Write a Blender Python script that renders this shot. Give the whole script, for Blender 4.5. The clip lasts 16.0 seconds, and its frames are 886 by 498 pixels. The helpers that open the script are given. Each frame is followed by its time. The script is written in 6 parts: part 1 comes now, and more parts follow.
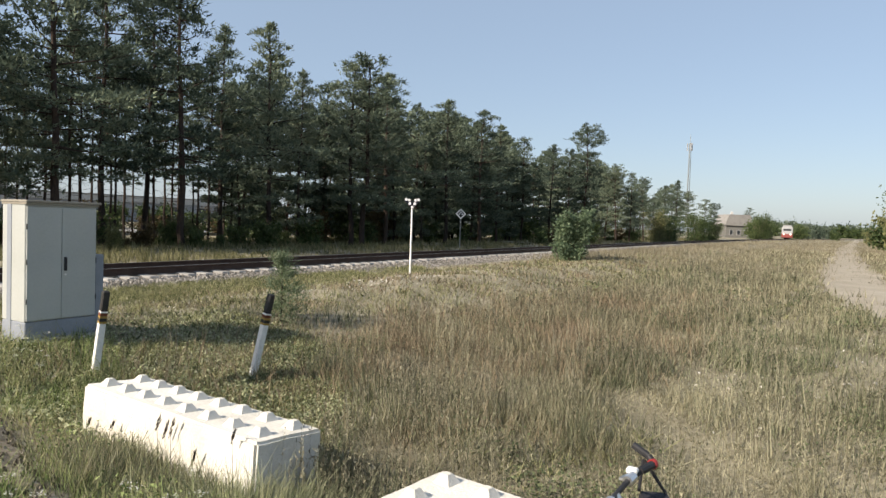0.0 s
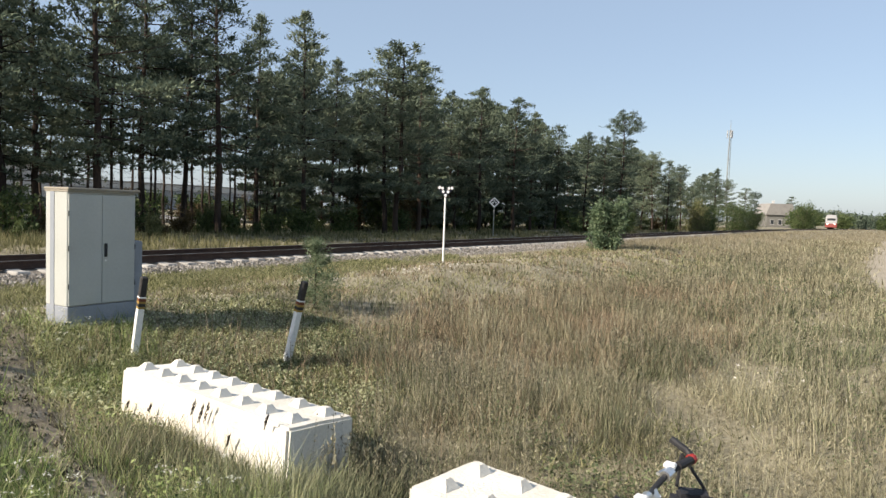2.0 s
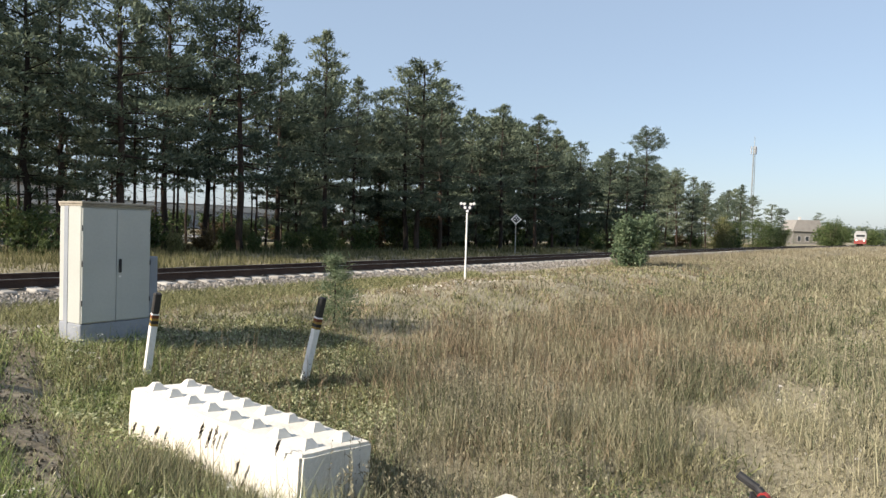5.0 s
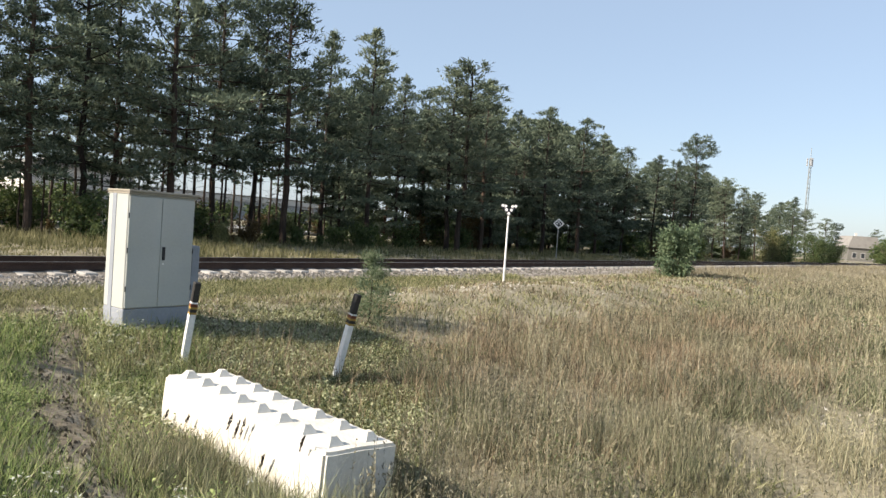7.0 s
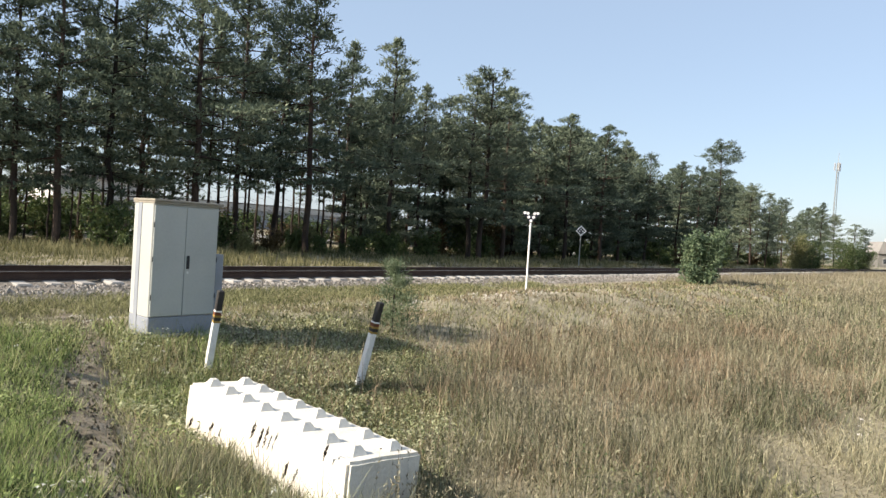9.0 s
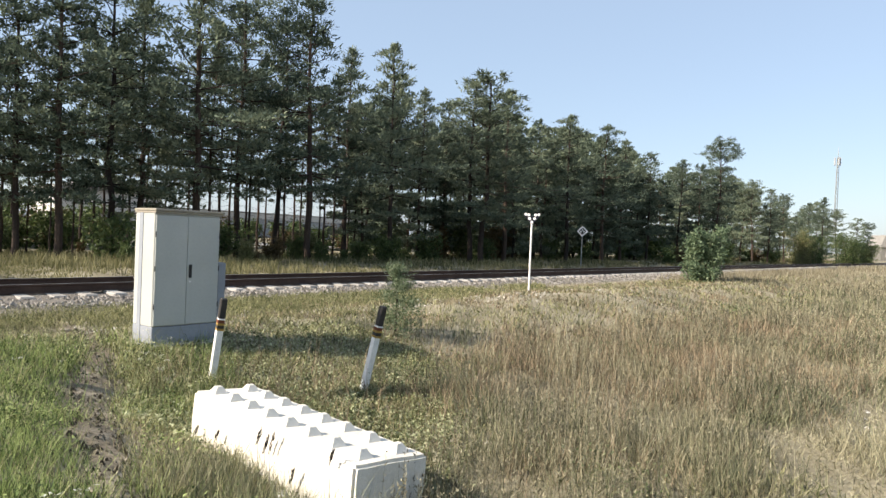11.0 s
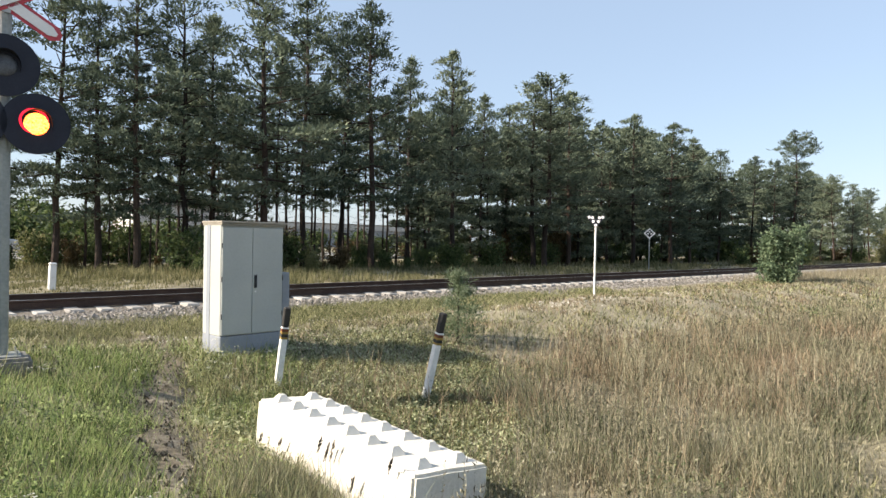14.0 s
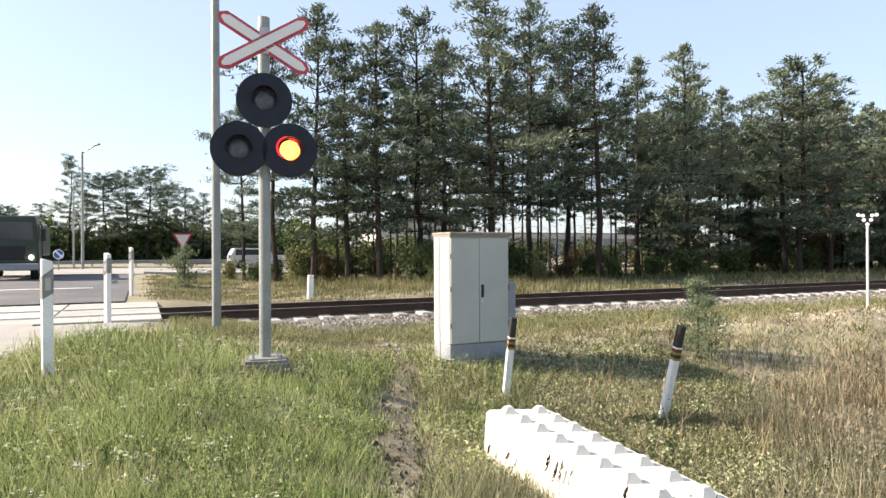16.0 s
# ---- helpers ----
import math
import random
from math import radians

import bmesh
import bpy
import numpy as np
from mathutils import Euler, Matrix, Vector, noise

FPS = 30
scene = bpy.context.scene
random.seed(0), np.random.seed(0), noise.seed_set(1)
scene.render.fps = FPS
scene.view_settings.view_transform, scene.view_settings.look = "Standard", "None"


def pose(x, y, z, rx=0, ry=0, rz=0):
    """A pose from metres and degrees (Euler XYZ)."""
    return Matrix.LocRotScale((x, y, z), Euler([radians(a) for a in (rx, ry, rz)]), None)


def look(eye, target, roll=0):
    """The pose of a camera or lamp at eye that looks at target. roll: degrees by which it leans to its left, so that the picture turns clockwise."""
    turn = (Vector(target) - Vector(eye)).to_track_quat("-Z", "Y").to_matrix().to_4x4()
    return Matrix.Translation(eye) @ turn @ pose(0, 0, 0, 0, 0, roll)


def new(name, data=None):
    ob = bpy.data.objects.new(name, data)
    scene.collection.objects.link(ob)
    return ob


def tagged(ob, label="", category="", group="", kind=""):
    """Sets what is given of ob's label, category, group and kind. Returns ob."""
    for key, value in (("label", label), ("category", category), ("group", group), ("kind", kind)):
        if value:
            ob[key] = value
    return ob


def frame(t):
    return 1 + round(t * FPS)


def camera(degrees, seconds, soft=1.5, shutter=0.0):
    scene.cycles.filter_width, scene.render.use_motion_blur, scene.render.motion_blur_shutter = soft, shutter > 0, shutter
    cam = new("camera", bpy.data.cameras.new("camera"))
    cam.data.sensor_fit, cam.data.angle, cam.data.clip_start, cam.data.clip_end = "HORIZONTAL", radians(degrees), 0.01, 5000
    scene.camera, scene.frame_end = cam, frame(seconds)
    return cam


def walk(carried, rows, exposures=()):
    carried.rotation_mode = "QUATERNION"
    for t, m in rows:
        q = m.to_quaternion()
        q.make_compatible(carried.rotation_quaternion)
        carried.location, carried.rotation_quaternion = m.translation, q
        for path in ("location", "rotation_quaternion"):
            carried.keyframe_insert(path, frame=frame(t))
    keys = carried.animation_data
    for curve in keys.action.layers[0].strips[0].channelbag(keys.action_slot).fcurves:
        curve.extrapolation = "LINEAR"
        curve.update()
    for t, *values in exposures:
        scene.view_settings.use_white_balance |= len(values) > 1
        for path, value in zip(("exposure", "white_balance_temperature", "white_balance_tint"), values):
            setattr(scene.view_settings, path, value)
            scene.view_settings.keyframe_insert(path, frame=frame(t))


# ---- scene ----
# camera: seconds, eye, target, roll
cam = camera(67.96, 16.0, soft=1.45)
PATH = [
    (0, (0.055, -0.395, 2.078), (-0.341, 9.589, 1.675), 2.01),
    (0.5, (0.068, -0.439, 2.084), (0.016, 9.542, 1.469), 1.65),
    (1, (0.073, -0.421, 2.097), (-0.282, 9.548, 1.401), 1.79),
    (1.5, (0.083, -0.392, 2.083), (-0.486, 9.568, 1.388), 1.44),
    (2, (0.056, -0.333, 2.068), (-0.838, 9.609, 1.474), 2.14),
    (2.5, (0.040, -0.321, 2.063), (-0.531, 9.620, 1.141), 3.51),
    (2.7, (0.032, -0.281, 2.053), (-0.466, 9.690, 1.463), 2.30),
    (3, (0.014, -0.168, 2.033), (-0.477, 9.819, 1.904), 4.45),
    (3.5, (-0.015, -0.036, 2.011), (-0.813, 9.926, 1.675), 2.15),
    (6, (0.012, 0.041, 1.992), (-1.517, 9.918, 1.656), 2.90),
    (6.5, (0.025, 0.065, 2.004), (-1.684, 9.908, 1.572), 3.37),
    (7, (0.033, 0.091, 2.009), (-1.805, 9.914, 1.654), 4.21),
    (7.5, (0.033, 0.113, 2.001), (-1.974, 9.905, 1.691), 4.06),
    (8, (0.026, 0.131, 1.991), (-2.073, 9.904, 1.703), 4.06),
    (8.5, (0.009, 0.147, 1.989), (-2.172, 9.902, 1.708), 4.01),
    (9, (0.007, 0.141, 1.994), (-2.158, 9.901, 1.742), 3.86),
    (11.5, (0.018, 0.136, 1.975), (-2.226, 9.880, 1.809), 2.15),
    (12, (0.029, 0.130, 1.984), (-2.317, 9.850, 1.849), 2.16),
    (12.5, (0.039, 0.145, 1.974), (-2.355, 9.853, 1.808), 1.95),
    (13, (0.029, 0.160, 1.976), (-2.533, 9.826, 1.921), 1.90),
    (13.5, (0.016, 0.230, 1.955), (-2.908, 9.792, 1.861), 1.29),
    (14, (0.044, 0.229, 1.969), (-3.086, 9.726, 1.845), 1.13),
    (14.5, (0.010, 0.241, 1.968), (-3.092, 9.747, 1.813), 0.79),
    (15, (0.035, 0.260, 1.958), (-3.290, 9.689, 1.796), 0.48),
    (15.5, (0.023, 0.327, 1.950), (-4.158, 9.410, 1.785), -0.21),
    (15.7, (0.000, 0.374, 1.950), (-4.766, 9.165, 1.869), -0.33),
    (16, (-0.054, 0.458, 1.950), (-6.189, 8.355, 1.947), -0.26),
]
EXPOSURES = [(0.0, 0.68, 6900, 13), (2.5, 0.80, 6900, 13), (3.0, 0.78, 6900, 13), (3.5, 0.75, 6900, 13), (6.0, 0.93, 6900, 13), (7.0, 0.97, 6900, 13), (12.5, 1.08, 6900, 13), (15.0, 1.19, 7000, 13), (16.0, 1.4, 7200, 15)]
walk(cam, [(t, look(e, g, r)) for t, e, g, r in PATH], EXPOSURES)

# ---- world and sun ----
SUN_AZ, SUN_EL = -124.0, 33.0          # degrees clockwise from +y, and above the horizon
world = bpy.data.worlds.new("sky")
scene.world = world
world.use_nodes = True
wn = world.node_tree
sky = wn.nodes.new("ShaderNodeTexSky")
sky.sky_type = "NISHITA"
sky.sun_disc = False
sky.sun_elevation = radians(SUN_EL)
sky.sun_rotation = radians(SUN_AZ)
sky.air_density, sky.dust_density, sky.ozone_density = 1.0, 1.0, 2.0
haze = wn.nodes.new("ShaderNodeMix")      # thin even haze over the whole sky
haze.data_type = "RGBA"
haze.inputs[0].default_value = 0.62
haze.inputs[7].default_value = (2.1, 2.8, 3.7, 1)
wn.links.new(sky.outputs[0], haze.inputs[6])
wn.links.new(haze.outputs[2], wn.nodes["Background"].inputs[0])
wn.nodes["Background"].inputs[1].default_value = 0.115
sun_data = bpy.data.lights.new("sun", "SUN")
sun_data.energy, sun_data.angle, sun_data.color = 5.0, radians(0.53), (1.0, 0.93, 0.82)
sun = new("sun", sun_data)
ce = math.cos(radians(SUN_EL))
sun.matrix_world = look((0, 0, 60), (-60 * ce * math.sin(radians(SUN_AZ)), -60 * ce * math.cos(radians(SUN_AZ)), 60 - 60 * math.sin(radians(SUN_EL))))

# ---- materials ----
def lnk(nt, a, b):
    nt.links.new(a, b)


def mat(name, cols, scale=4.0, fine=40.0, rough=0.85, metal=0.0, bump=0.3, bump_scale=None, island=0.0, obrand=0.0,
        translucent=0.0, coord="Object", mix=0.5, spec=0.3, stretch=(1, 1, 1)):
    """Noise at two scales runs through the colours; island and obrand shift the brightness from piece to piece."""
    m = bpy.data.materials.new(name)
    m.use_nodes = True
    nt = m.node_tree
    bs = nt.nodes["Principled BSDF"]
    if coord == "World":
        co = nt.nodes.new("ShaderNodeNewGeometry").outputs["Position"]
    else:
        co = nt.nodes.new("ShaderNodeTexCoord").outputs["Object"]
    mp = nt.nodes.new("ShaderNodeMapping")
    mp.inputs["Scale"].default_value = stretch
    lnk(nt, co, mp.inputs["Vector"])
    n1, n2 = nt.nodes.new("ShaderNodeTexNoise"), nt.nodes.new("ShaderNodeTexNoise")
    n1.inputs["Scale"].default_value, n1.inputs["Detail"].default_value = scale, 4
    n2.inputs["Scale"].default_value, n2.inputs["Detail"].default_value = fine, 5
    lnk(nt, mp.outputs[0], n1.inputs["Vector"])
    lnk(nt, mp.outputs[0], n2.inputs["Vector"])
    mx = nt.nodes.new("ShaderNodeMix")
    mx.data_type = "FLOAT"
    mx.inputs[0].default_value = mix
    lnk(nt, n1.outputs["Fac"], mx.inputs[2])
    lnk(nt, n2.outputs["Fac"], mx.inputs[3])
    fac = mx.outputs[0]
    for amount, node, out in ((island, "ShaderNodeNewGeometry", "Random Per Island"), (obrand, "ShaderNodeObjectInfo", "Random")):
        if amount:
            r = nt.nodes.new(node)
            ma = nt.nodes.new("ShaderNodeMath")
            ma.operation = "MULTIPLY_ADD"
            ma.inputs[1].default_value = amount
            lnk(nt, r.outputs[out], ma.inputs[0])
            lnk(nt, fac, ma.inputs[2])
            mb = nt.nodes.new("ShaderNodeMath")
            mb.operation = "SUBTRACT"
            mb.inputs[1].default_value = amount / 2
            lnk(nt, ma.outputs[0], mb.inputs[0])
            fac = mb.outputs[0]
    ramp = nt.nodes.new("ShaderNodeValToRGB")
    el = ramp.color_ramp.elements
    lo, hi = 0.3, 0.7
    while len(el) < len(cols):
        el.new(0.5)
    for i, c in enumerate(cols):
        el[i].position = lo + (hi - lo) * i / max(1, len(cols) - 1)
        el[i].color = (*c, 1)
    lnk(nt, fac, ramp.inputs[0])
    lnk(nt, ramp.outputs[0], bs.inputs["Base Color"])
    bs.inputs["Roughness"].default_value = rough
    bs.inputs["Metallic"].default_value = metal
    bs.inputs["Specular IOR Level"].default_value = spec
    if bump:
        nb = nt.nodes.new("ShaderNodeTexNoise")
        nb.inputs["Scale"].default_value, nb.inputs["Detail"].default_value = bump_scale or fine, 6
        lnk(nt, mp.outputs[0], nb.inputs["Vector"])
        bp = nt.nodes.new("ShaderNodeBump")
        bp.inputs["Strength"].default_value, bp.inputs["Distance"].default_value = bump, 0.02
        lnk(nt, nb.outputs["Fac"], bp.inputs["Height"])
        lnk(nt, bp.outputs[0], bs.inputs["Normal"])
    if translucent:
        tr = nt.nodes.new("ShaderNodeBsdfTranslucent")
        lnk(nt, ramp.outputs[0], tr.inputs["Color"])
        ms = nt.nodes.new("ShaderNodeMixShader")
        ms.inputs[0].default_value = translucent
        lnk(nt, bs.outputs[0], ms.inputs[1])
        lnk(nt, tr.outputs[0], ms.inputs[2])
        lnk(nt, ms.outputs[0], nt.nodes["Material Output"].inputs[0])
    return m


def glow(name, color, strength, grain=0.0):
    m = bpy.data.materials.new(name)
    m.use_nodes = True
    b = m.node_tree.nodes["Principled BSDF"]
    b.inputs["Base Color"].default_value = (*color, 1)
    b.inputs["Emission Color"].default_value = (*color, 1)
    b.inputs["Emission Strength"].default_value = strength
    if grain:                      # a cluster of small bright points
        v = m.node_tree.nodes.new("ShaderNodeTexVoronoi")
        v.inputs["Scale"].default_value = grain
        c = m.node_tree.nodes.new("ShaderNodeTexCoord")
        r = m.node_tree.nodes.new("ShaderNodeValToRGB")
        r.color_ramp.elements[0].position, r.color_ramp.elements[0].color = 0.25, (*color, 1)
        r.color_ramp.elements[1].position, r.color_ramp.elements[1].color = 0.75, (0.75, 0.06, 0.01, 1)
        lnk(m.node_tree, c.outputs["Object"], v.inputs["Vector"])
        lnk(m.node_tree, v.outputs["Distance"], r.inputs[0])
        lnk(m.node_tree, r.outputs[0], b.inputs["Emission Color"])
    return m


M_SOIL = mat("dry_soil_and_straw", [(0.12, 0.104, 0.07), (0.21, 0.186, 0.125), (0.33, 0.298, 0.208)], 0.9, 18, 0.95, bump=0.8, coord="World", bump_scale=14)
M_DIRT = mat("pale_sandy_dirt", [(0.22, 0.19, 0.142), (0.30, 0.265, 0.205), (0.38, 0.342, 0.275)], 0.7, 22, 0.95, bump=0.6, coord="World")
M_GRAVEL = mat("grey_road_gravel", [(0.20, 0.195, 0.175), (0.28, 0.27, 0.245), (0.36, 0.345, 0.315)], 0.9, 30, 0.95, bump=0.6, coord="World")
M_WORN = mat("worn_straw_earth", [(0.155, 0.136, 0.09), (0.245, 0.218, 0.152), (0.34, 0.308, 0.228)], 0.8, 20, 0.95, bump=0.7, coord="World")
M_PATH = mat("trodden_earth", [(0.065, 0.052, 0.036), (0.19, 0.158, 0.11), (0.36, 0.315, 0.24)], 2.2, 20, 0.95, bump=0.9, coord="World")
M_CLOD = mat("earth_clods", [(0.06, 0.048, 0.034), (0.18, 0.15, 0.105), (0.36, 0.32, 0.25)], 6, 40, 0.95, bump=0.3, island=0.7, coord="World")
M_ASPHALT = mat("dark_asphalt", [(0.06, 0.062, 0.066), (0.10, 0.10, 0.105), (0.15, 0.15, 0.15)], 0.5, 60, 0.85, bump=0.4, coord="World")
M_PALE_ROAD = mat("sun_bleached_asphalt", [(0.20, 0.195, 0.18), (0.28, 0.27, 0.25), (0.36, 0.345, 0.31)], 0.6, 50, 0.9, bump=0.4, coord="World")
M_PANEL = mat("pale_concrete_panel", [(0.25, 0.245, 0.23), (0.33, 0.325, 0.30), (0.40, 0.39, 0.365)], 1.5, 40, 0.85, obrand=0.2)
M_LINE = mat("road_line_paint", [(0.6, 0.6, 0.58), (0.75, 0.75, 0.72)], 3, 50, 0.7)
M_KERB = mat("kerb_concrete", [(0.30, 0.30, 0.29), (0.42, 0.41, 0.39)], 2, 40)
M_PEDESTAL = mat("weathered_concrete", [(0.08, 0.08, 0.07), (0.16, 0.155, 0.14), (0.24, 0.23, 0.21)], 4, 30)
M_BALLAST_BED = mat("ballast_bed", [(0.06, 0.053, 0.043), (0.145, 0.13, 0.11), (0.26, 0.24, 0.21)], 3, 26, 0.95, bump=1.0, bump_scale=22, coord="World", mix=0.75)
M_STONE = mat("ballast_stone", [(0.105, 0.095, 0.08), (0.175, 0.16, 0.14), (0.31, 0.29, 0.26)], 5, 40, 0.9, island=0.6, bump=0.3, coord="World")
M_PEBBLE = mat("field_pebble", [(0.38, 0.35, 0.30), (0.58, 0.55, 0.5)], 5, 40, 0.9, island=0.5, coord="World")
M_SLEEPER = mat("sleeper_concrete", [(0.20, 0.19, 0.175), (0.29, 0.28, 0.26), (0.38, 0.37, 0.345)], 3, 40, 0.9, obrand=0.25)
M_RAIL = mat("rusty_rail_steel", [(0.040, 0.025, 0.020), (0.072, 0.046, 0.036), (0.115, 0.074, 0.056)], 3, 60, 0.75, 0.3)
M_RAILTOP = mat("polished_rail_head", [(0.35, 0.34, 0.33), (0.5, 0.49, 0.48)], 3, 60, 0.35, 0.9, bump=0.05)
M_BLOCK = mat("whitewashed_concrete", [(0.50, 0.47, 0.40), (0.64, 0.61, 0.54), (0.72, 0.70, 0.64)], 2.2, 45, 0.9, bump=0.35, mix=0.35)
M_CAB = mat("light_grey_enamel", [(0.36, 0.37, 0.345), (0.40, 0.41, 0.385), (0.44, 0.45, 0.42)], 1.5, 30, 0.5, bump=0.04, mix=0.3)
M_CABBASE = mat("cabinet_plinth_grey", [(0.20, 0.22, 0.25), (0.27, 0.29, 0.32)], 3, 40, 0.8)
M_CABLID = mat("weathered_cabinet_roof", [(0.20, 0.175, 0.135), (0.32, 0.295, 0.245)], 4, 30, 0.7)
M_BLACK = mat("black_plastic", [(0.012, 0.012, 0.013), (0.03, 0.03, 0.032)], 8, 60, 0.55, bump=0.05)
M_BOARD = mat("matt_black_board", [(0.010, 0.012, 0.022), (0.018, 0.022, 0.036)], 6, 50, 0.6, bump=0.05)
M_LENS = mat("dark_signal_lens", [(0.035, 0.042, 0.055), (0.11, 0.12, 0.14)], 14, 60, 0.25, bump=0.2)
M_LIT = glow("lit_red_lens", (1.0, 0.34, 0.06), 3.8, 55.0)
# emission that stands in for red light reflected inside the visor
M_VISORGLOW = glow("red_visor_reflection", (0.9, 0.02, 0.05), 0.7)
M_GALV = mat("galvanised_steel", [(0.19, 0.205, 0.20), (0.26, 0.275, 0.265), (0.32, 0.335, 0.325)], 3, 30, 0.55, 0.35, bump=0.06)
M_POSTWHITE = mat("white_marker_paint", [(0.62, 0.61, 0.58), (0.76, 0.75, 0.72), (0.82, 0.81, 0.79)], 4, 40, 0.6, bump=0.1)
M_POSTBLACK = mat("black_marker_paint", [(0.02, 0.02, 0.02), (0.05, 0.045, 0.04)], 6, 40, 0.6, bump=0.1)
M_POSTYEL = mat("yellow_marker_band", [(0.27, 0.17, 0.04), (0.36, 0.24, 0.06)], 6, 40, 0.6)
M_POSTRED = mat("red_brown_marker_band", [(0.12, 0.04, 0.02), (0.18, 0.06, 0.03)], 6, 40, 0.6)
M_REFL = mat("grey_reflector_strip", [(0.17, 0.17, 0.16), (0.26, 0.255, 0.24)], 8, 60, 0.4)
M_SIGNWHITE = mat("sign_white", [(0.66, 0.64, 0.63), (0.76, 0.74, 0.73)], 3, 40, 0.5, bump=0.03)
M_SIGNRED = mat("sign_red", [(0.42, 0.05, 0.07), (0.52, 0.08, 0.10)], 4, 40, 0.5, bump=0.03)
M_SIGNBACK = mat("sign_back_aluminium", [(0.35, 0.36, 0.37), (0.45, 0.46, 0.47)], 4, 40, 0.5, 0.4)
M_BLUE = mat("sign_blue", [(0.03, 0.10, 0.32), (0.05, 0.14, 0.4)], 4, 40, 0.5)
M_BARK = mat("pine_bark", [(0.018, 0.014, 0.012), (0.042, 0.031, 0.025), (0.085, 0.058, 0.043)], 3, 22, 0.95, bump=1.0, obrand=0.3, stretch=(1, 1, 0.3))
M_BIRCHBARK = mat("grey_twig_bark", [(0.10, 0.08, 0.06), (0.2, 0.17, 0.13)], 3, 22, 0.95, bump=0.8)
M_NEEDLE = mat("pine_needles", [(0.058, 0.080, 0.060), (0.11, 0.142, 0.102), (0.19, 0.22, 0.15)], 0.55, 3.0, 0.95, bump=0, island=0.35, obrand=0.3, translucent=0.15, spec=0.06)
M_SAPLING = mat("young_pine_needles", [(0.07, 0.10, 0.05), (0.14, 0.18, 0.10), (0.22, 0.26, 0.16)], 2, 9, 0.7, bump=0, island=0.5, translucent=0.35)
M_LEAF = mat("green_leaves", [(0.035, 0.058, 0.02), (0.065, 0.10, 0.034), (0.12, 0.15, 0.055)], 1.2, 6, 0.6, bump=0, island=0.5, obrand=0.2, translucent=0.35)
M_WILLOW = mat("silvery_green_leaves", [(0.055, 0.09, 0.05), (0.115, 0.165, 0.088), (0.20, 0.255, 0.15)], 1.2, 6, 0.6, bump=0, island=0.5, translucent=0.35)
M_YELLOWLEAF = mat("yellowing_leaves", [(0.10, 0.11, 0.045), (0.17, 0.178, 0.075), (0.26, 0.25, 0.115)], 1.2, 6, 0.6, bump=0, island=0.5, translucent=0.35)
M_BROWNLEAF = mat("brown_autumn_leaves", [(0.06, 0.045, 0.02), (0.12, 0.085, 0.035)], 1.2, 6, 0.7, bump=0, island=0.5, translucent=0.3)
M_DRY = mat("dry_grass", [(0.085, 0.078, 0.046), (0.235, 0.216, 0.137), (0.43, 0.40, 0.27)], 0.45, 3, 0.8, bump=0, island=0.42, translucent=0.3, coord="World", mix=0.3)
M_FARDRY = mat("distant_dry_grass", [(0.125, 0.108, 0.068), (0.24, 0.212, 0.145), (0.35, 0.315, 0.225)], 0.12, 1.2, 0.85, bump=0, island=0.3, translucent=0.3, coord="World", mix=0.4)
M_RUST = mat("reddish_dry_grass", [(0.10, 0.075, 0.048), (0.235, 0.180, 0.116), (0.38, 0.30, 0.20)], 0.5, 3, 0.8, bump=0, island=0.85, translucent=0.3, coord="World")
M_GREEN = mat("fresh_green_grass", [(0.04, 0.066, 0.020), (0.155, 0.220, 0.070), (0.345, 0.415, 0.16)], 0.8, 4, 0.7, bump=0, island=0.85, translucent=0.4, coord="World", mix=0.4)
M_OLIVE = mat("olive_weeds", [(0.068, 0.076, 0.028), (0.18, 0.185, 0.08), (0.34, 0.33, 0.17)], 0.8, 5, 0.75, bump=0, island=0.85, translucent=0.3, coord="World")
M_VERGE = mat("yellow_green_verge_grass", [(0.075, 0.078, 0.035), (0.155, 0.15, 0.07), (0.26, 0.24, 0.13)], 0.3, 3, 0.8, bump=0, island=0.45, translucent=0.35, coord="World", mix=0.3)
M_STRAWGREEN = mat("yellow_green_straw", [(0.13, 0.135, 0.056), (0.31, 0.305, 0.145), (0.50, 0.48, 0.27)], 0.8, 4, 0.75, bump=0, island=0.6, translucent=0.35, coord="World")
M_CLOVER = mat("clover_leaves", [(0.072, 0.092, 0.038), (0.23, 0.26, 0.125), (0.46, 0.475, 0.29)], 0.8, 5, 0.6, bump=0, island=0.8, translucent=0.3, coord="World")
M_DARKHEAD = mat("dark_grass_head", [(0.03, 0.025, 0.02), (0.09, 0.075, 0.06)], 5, 30, 0.9, bump=0, island=0.5)
M_HEAD = mat("brown_seed_heads", [(0.068, 0.062, 0.041), (0.19, 0.172, 0.114), (0.35, 0.325, 0.23)], 0.6, 4, 0.9, bump=0, island=0.5, translucent=0.2, coord="World")
M_GREYWEED = mat("grey_green_weeds", [(0.055, 0.063, 0.034), (0.165, 0.175, 0.10), (0.29, 0.295, 0.18)], 0.8, 4, 0.85, bump=0, island=0.5, translucent=0.3, coord="World")
M_WEED = mat("dark_green_weeds", [(0.045, 0.06, 0.026), (0.115, 0.145, 0.064), (0.22, 0.25, 0.13)], 1.0, 5, 0.8, bump=0, island=0.5, translucent=0.3, coord="World")
M_FLOWER = mat("white_umbel", [(0.55, 0.55, 0.48), (0.72, 0.72, 0.66)], 4, 20, 0.8, bump=0, island=0.3, translucent=0.3, coord="World")
M_WALL_WHITE = mat("white_plaster_wall", [(0.42, 0.41, 0.39), (0.54, 0.53, 0.51)], 0.6, 12, 0.85, bump=0.1)
